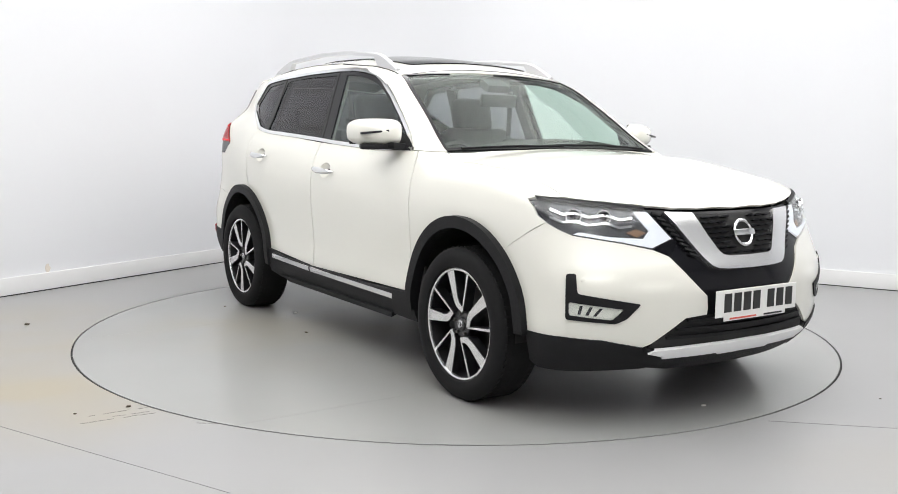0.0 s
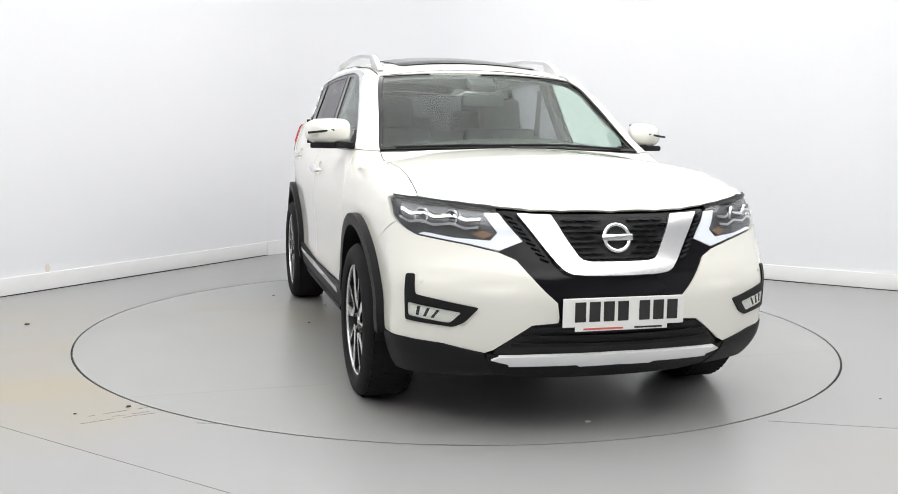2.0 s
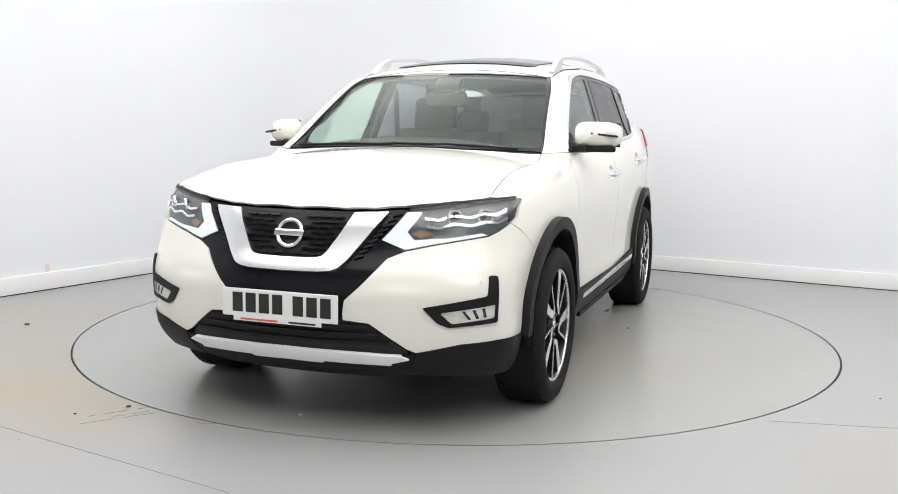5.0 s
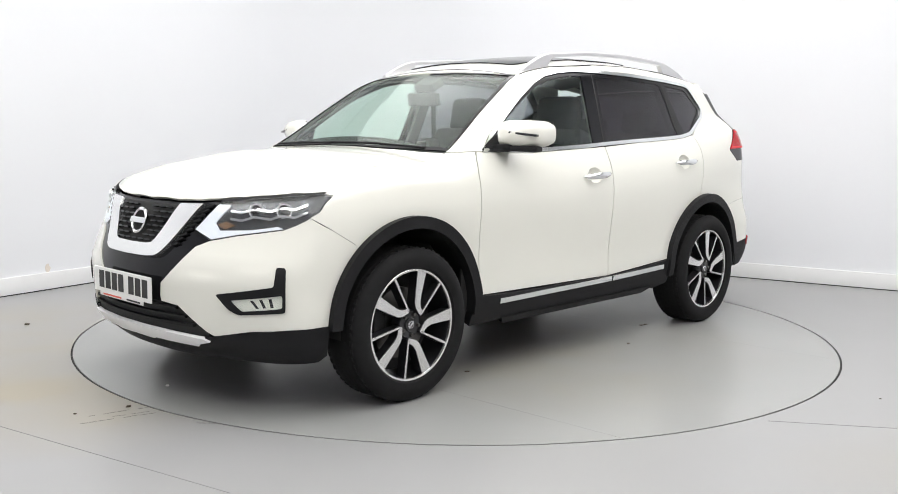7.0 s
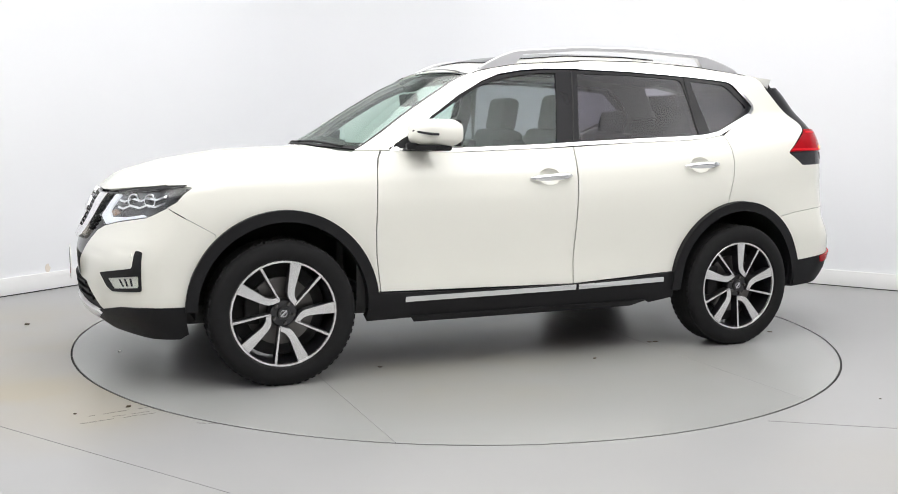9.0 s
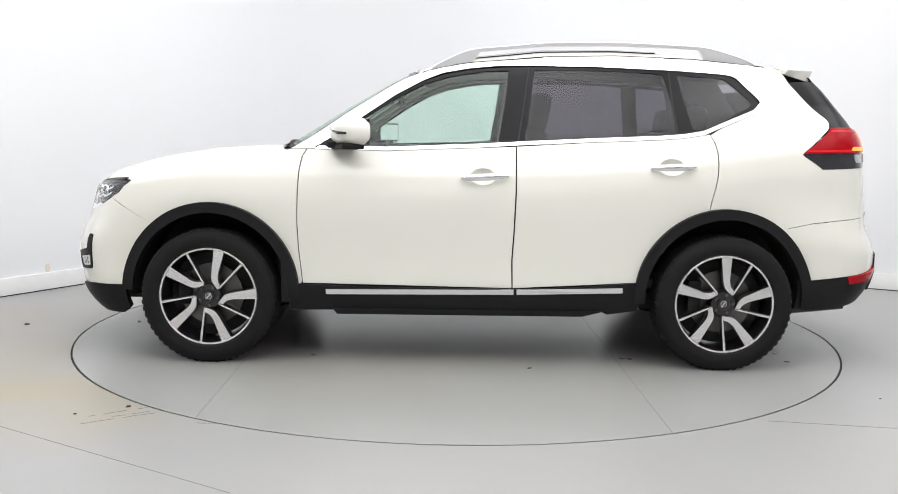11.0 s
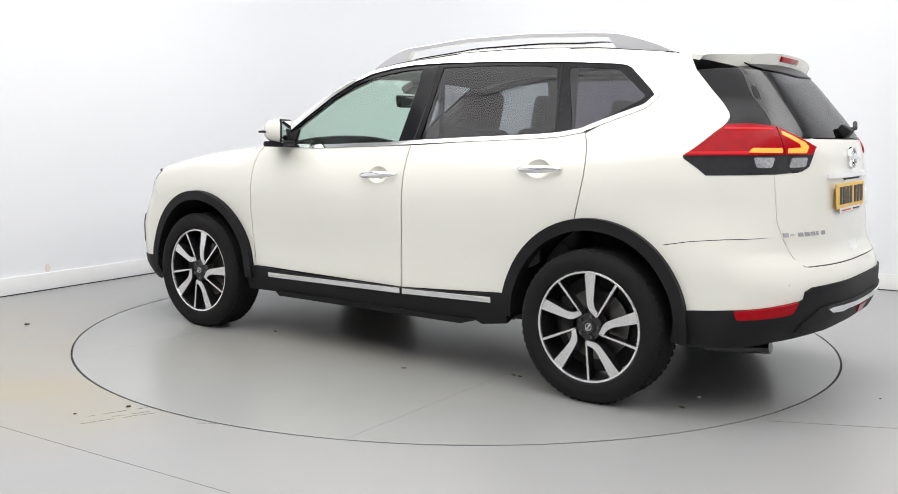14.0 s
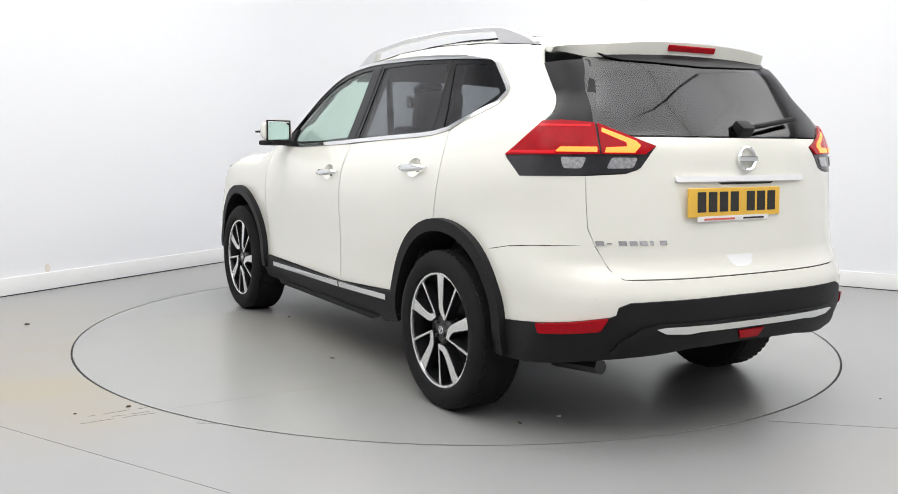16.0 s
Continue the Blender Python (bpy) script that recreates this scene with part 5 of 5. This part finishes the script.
    bmesh.ops.create_cone(nuts, cap_ends=True, segments=6, radius1=.0105, radius2=.008, depth=.014, matrix=pose(x, .085, z, -90, 0, 0))
    out.append(("wheel_nut", bm_mesh("wheel_nut", nuts), M_DISC, 5))
    return out


def inset_list(p, d):
    return [tuple(q) for q in inset(p, d)]


def underside():
    bm = bmesh.new()
    box(bm, (3.6, 1.16, .10), pose(0, 0, .30), .02)
    part("underbody", bm_mesh("underbody", bm), M_INNER, car, "dark underbody")
    block("floor_pan", (1.70, 1.60, .08), pose(0, 0, .335), M_INNER, car, .02)
    block("engine_tray", (.44, 1.10, .14), pose(1.84, 0, .33), M_INNER, car, .04)
    block("boot_tray", (.44, 1.24, .14), pose(-1.95, 0, .42), M_INNER, car, .04)
    for x in (1.3525, -1.3525):
        tube("axle", [(x, -.7, .357), (x, .7, .357)], .035, M_INNER, car)
    # engine bay and boot bulkheads keep the light out
    block("bulkhead", (.04, 1.40, .62), pose(1.02, 0, .76), M_INNER, car, .01)
    block("boot_floor", (.90, 1.10, .04), pose(-1.68, 0, .78), M_DASH, car, .01)
    block("inner_tailgate", (.04, 1.04, .42), pose(-2.13, 0, .98), M_DASH, car, .01)
    block("front_crash_beam", (.06, 1.10, .34), pose(2.02, 0, .60), M_INNER, car, .01)
    block("lamp_backing", (.05, 1.25, .16), pose(1.84, 0, .86), M_INNER, car, .01)


def seat(x, y, name="front_seat"):
    m = pose(x, y, 0)
    s = new(name)
    s.parent = car
    s["label"] = "black leather seat with headrest"
    block("cushion", (.50, .50, .15), m @ pose(.03, 0, .62, 0, -6, 0), M_SEAT, s, .05, 4)
    block("backrest", (.15, .50, .62), m @ pose(-.28, 0, .94, 0, -16, 0), M_SEAT, s, .06, 4)
    for d in (.21, -.21):
        block("bolster", (.17, .09, .50), m @ pose(-.23, d, .92, 0, -16, 0), M_SEAT, s, .035, 4)
    block("headrest", (.11, .28, .22), m @ pose(-.380, 0, 1.335, 0, -10, 0), M_SEAT, s, .05, 5)
    for d in (.06, -.06):
        tube("headrest_post", [m @ Vector((-.375, d, 1.20)), m @ Vector((-.385, d, 1.30))], .007, M_SATIN, s)


def cabin():
    block("cabin_floor", (2.2, 1.50, .05), pose(-.15, 0, .42), M_DASH, car, .01)
    bm = bmesh.new()
    box(bm, (.45, 1.48, .34), pose(.78, 0, .93, 0, 8, 0), .09, 4)
    box(bm, (.62, .26, .30), pose(.35, 0, .64, 0, 10, 0), .05, 3)
    box(bm, (.18, .34, .10), pose(.66, -.37, 1.09), .04, 3)
    part("dashboard", bm_mesh("dashboard", bm), M_DASH, car, "dark dashboard and centre console")
    ring = lathe([(.185, -.013), (.198, 0), (.185, .013), (.172, 0), (.185, -.013)], 36, "z")
    bmesh.ops.transform(ring, matrix=pose(.44, -.37, .99, 0, -66, 0), verts=ring.verts)
    box(ring, (.34, .09, .03), pose(.44, -.37, .99, 0, -66, 0) @ pose(0, 0, 0, 0, 0, 90), .01)
    part("steering_wheel", bm_mesh("steering_wheel", ring), M_DASH, car, "black steering wheel")
    seat(-.02, .37)
    seat(-.02, -.37)
    rear = new("rear_seat")
    rear.parent = car
    rear["label"] = "black leather rear bench with three headrests"
    block("cushion", (.50, 1.32, .16), pose(-.86, 0, .66, 0, -6, 0), M_SEAT, rear, .05, 4)
    block("backrest", (.14, 1.32, .58), pose(-1.16, 0, .94, 0, -18, 0), M_SEAT, rear, .05, 4)
    for y in (.40, 0, -.40):
        block("headrest", (.09, .25, .15 if y else .11), pose(-1.275, y, 1.305 if y else 1.27, 0, -12, 0), M_SEAT, rear, .04, 4)
    # inner faces of the pillars and doors
    for f in (False, True):
        s = -1 if f else 1
        panel("pillar_lining", M_LINING, car, [sheet(ribbon([(-.245, 1.15), (-.275, 1.40), (-.295, 1.56)], .09), "left", lift=-.03, thick=.02, gap=.05, flip=f)])
        panel("pillar_lining", M_DASH, car, [sheet(ribbon([(-1.13, 1.22), (-1.10, 1.40), (-1.08, 1.55)], .10), "left", lift=-.03, thick=.02, gap=.05, flip=f)])
        panel("pillar_lining", M_LINING, car, [sheet([(.80, 1.15), (.66, 1.31), (.42, 1.460), (.24, 1.54), (0, 1.59), (-.3, 1.60), (-.3, 1.575), (0, 1.565), (.14, 1.535), (.40, 1.41), (.70, 1.20)], "left", lift=-.035, thick=.015, gap=.06, flip=f)])
        panel("door_lining", M_DASH, car, [sheet([(.75, .50), (.75, 1.10), (-.2, 1.13), (-1.05, 1.17), (-1.05, .60), (-.85, .50)], "left", lift=-.05, thick=.02, gap=.1, flip=f)])
        belt = tube("seat_belt", [(-.30, s * .62, 1.50), (-.29, s * .60, 1.2), (-.25, s * .62, .7)], .02, M_DASH, car, "", .15)


DOORS = body_panels()
side_windows(DOORS)
handles(DOORS)
cladding()
front_face()
rear_face()
windscreen()
door_mirrors()
roof_rails()
plate((2.290, 0, .522), 90, 0, M_PLATEW, "white number plate with dark bars")
plate((-2.262, .076, .955), -90, -3, M_PLATEY, "yellow number plate with dark bars")
wheels()
underside()
cabin()
for pane in [o for o in bpy.data.objects if o.name.split(".")[0] in ("window_pane", "quarter_window", "rear_window", "windscreen", "lens")]:
    pane.visible_shadow = False


# ---- the turning table and the car on it ----
def motions():
    turn = [(0, -55.92), (.5, -58.10), (1, -62.21), (1.5, -67.61), (2, -73.77), (2.5, -79.54), (3, -85.76), (3.5, -91.48), (4, -97.67), (4.5, -103.41), (5, -109.54),
            (5.5, -115.4), (6, -121.4), (6.5, -127.3), (7, -133.25), (7.5, -139.16), (8, -145.19), (8.5, -150.83), (9, -156.87), (9.5, -162.7), (10, -168.6), (10.5, -174.4),
            (11, -180.3), (11.5, -186.09), (12, -191.97), (12.5, -197.64), (13, -203.64), (13.5, -209.19), (14, -215.15), (14.5, -220.81), (15, -226.74), (15.5, -232.37), (16, -238.34)]
    walk(car, [(t, pose(0, 0, 0, 0, 0, a) @ pose(-.0545, .0450, .013)) for t, a in turn])
    walk(table, [(t, pose(*MIDDLE, 0, 0, 0, a + 91.5)) for t, a in turn])
    for flake, place in FLAKES:
        walk(flake, [(t, pose(*MIDDLE, 0, 0, 0, a + 91.5) @ place) for t, a in turn])


motions()
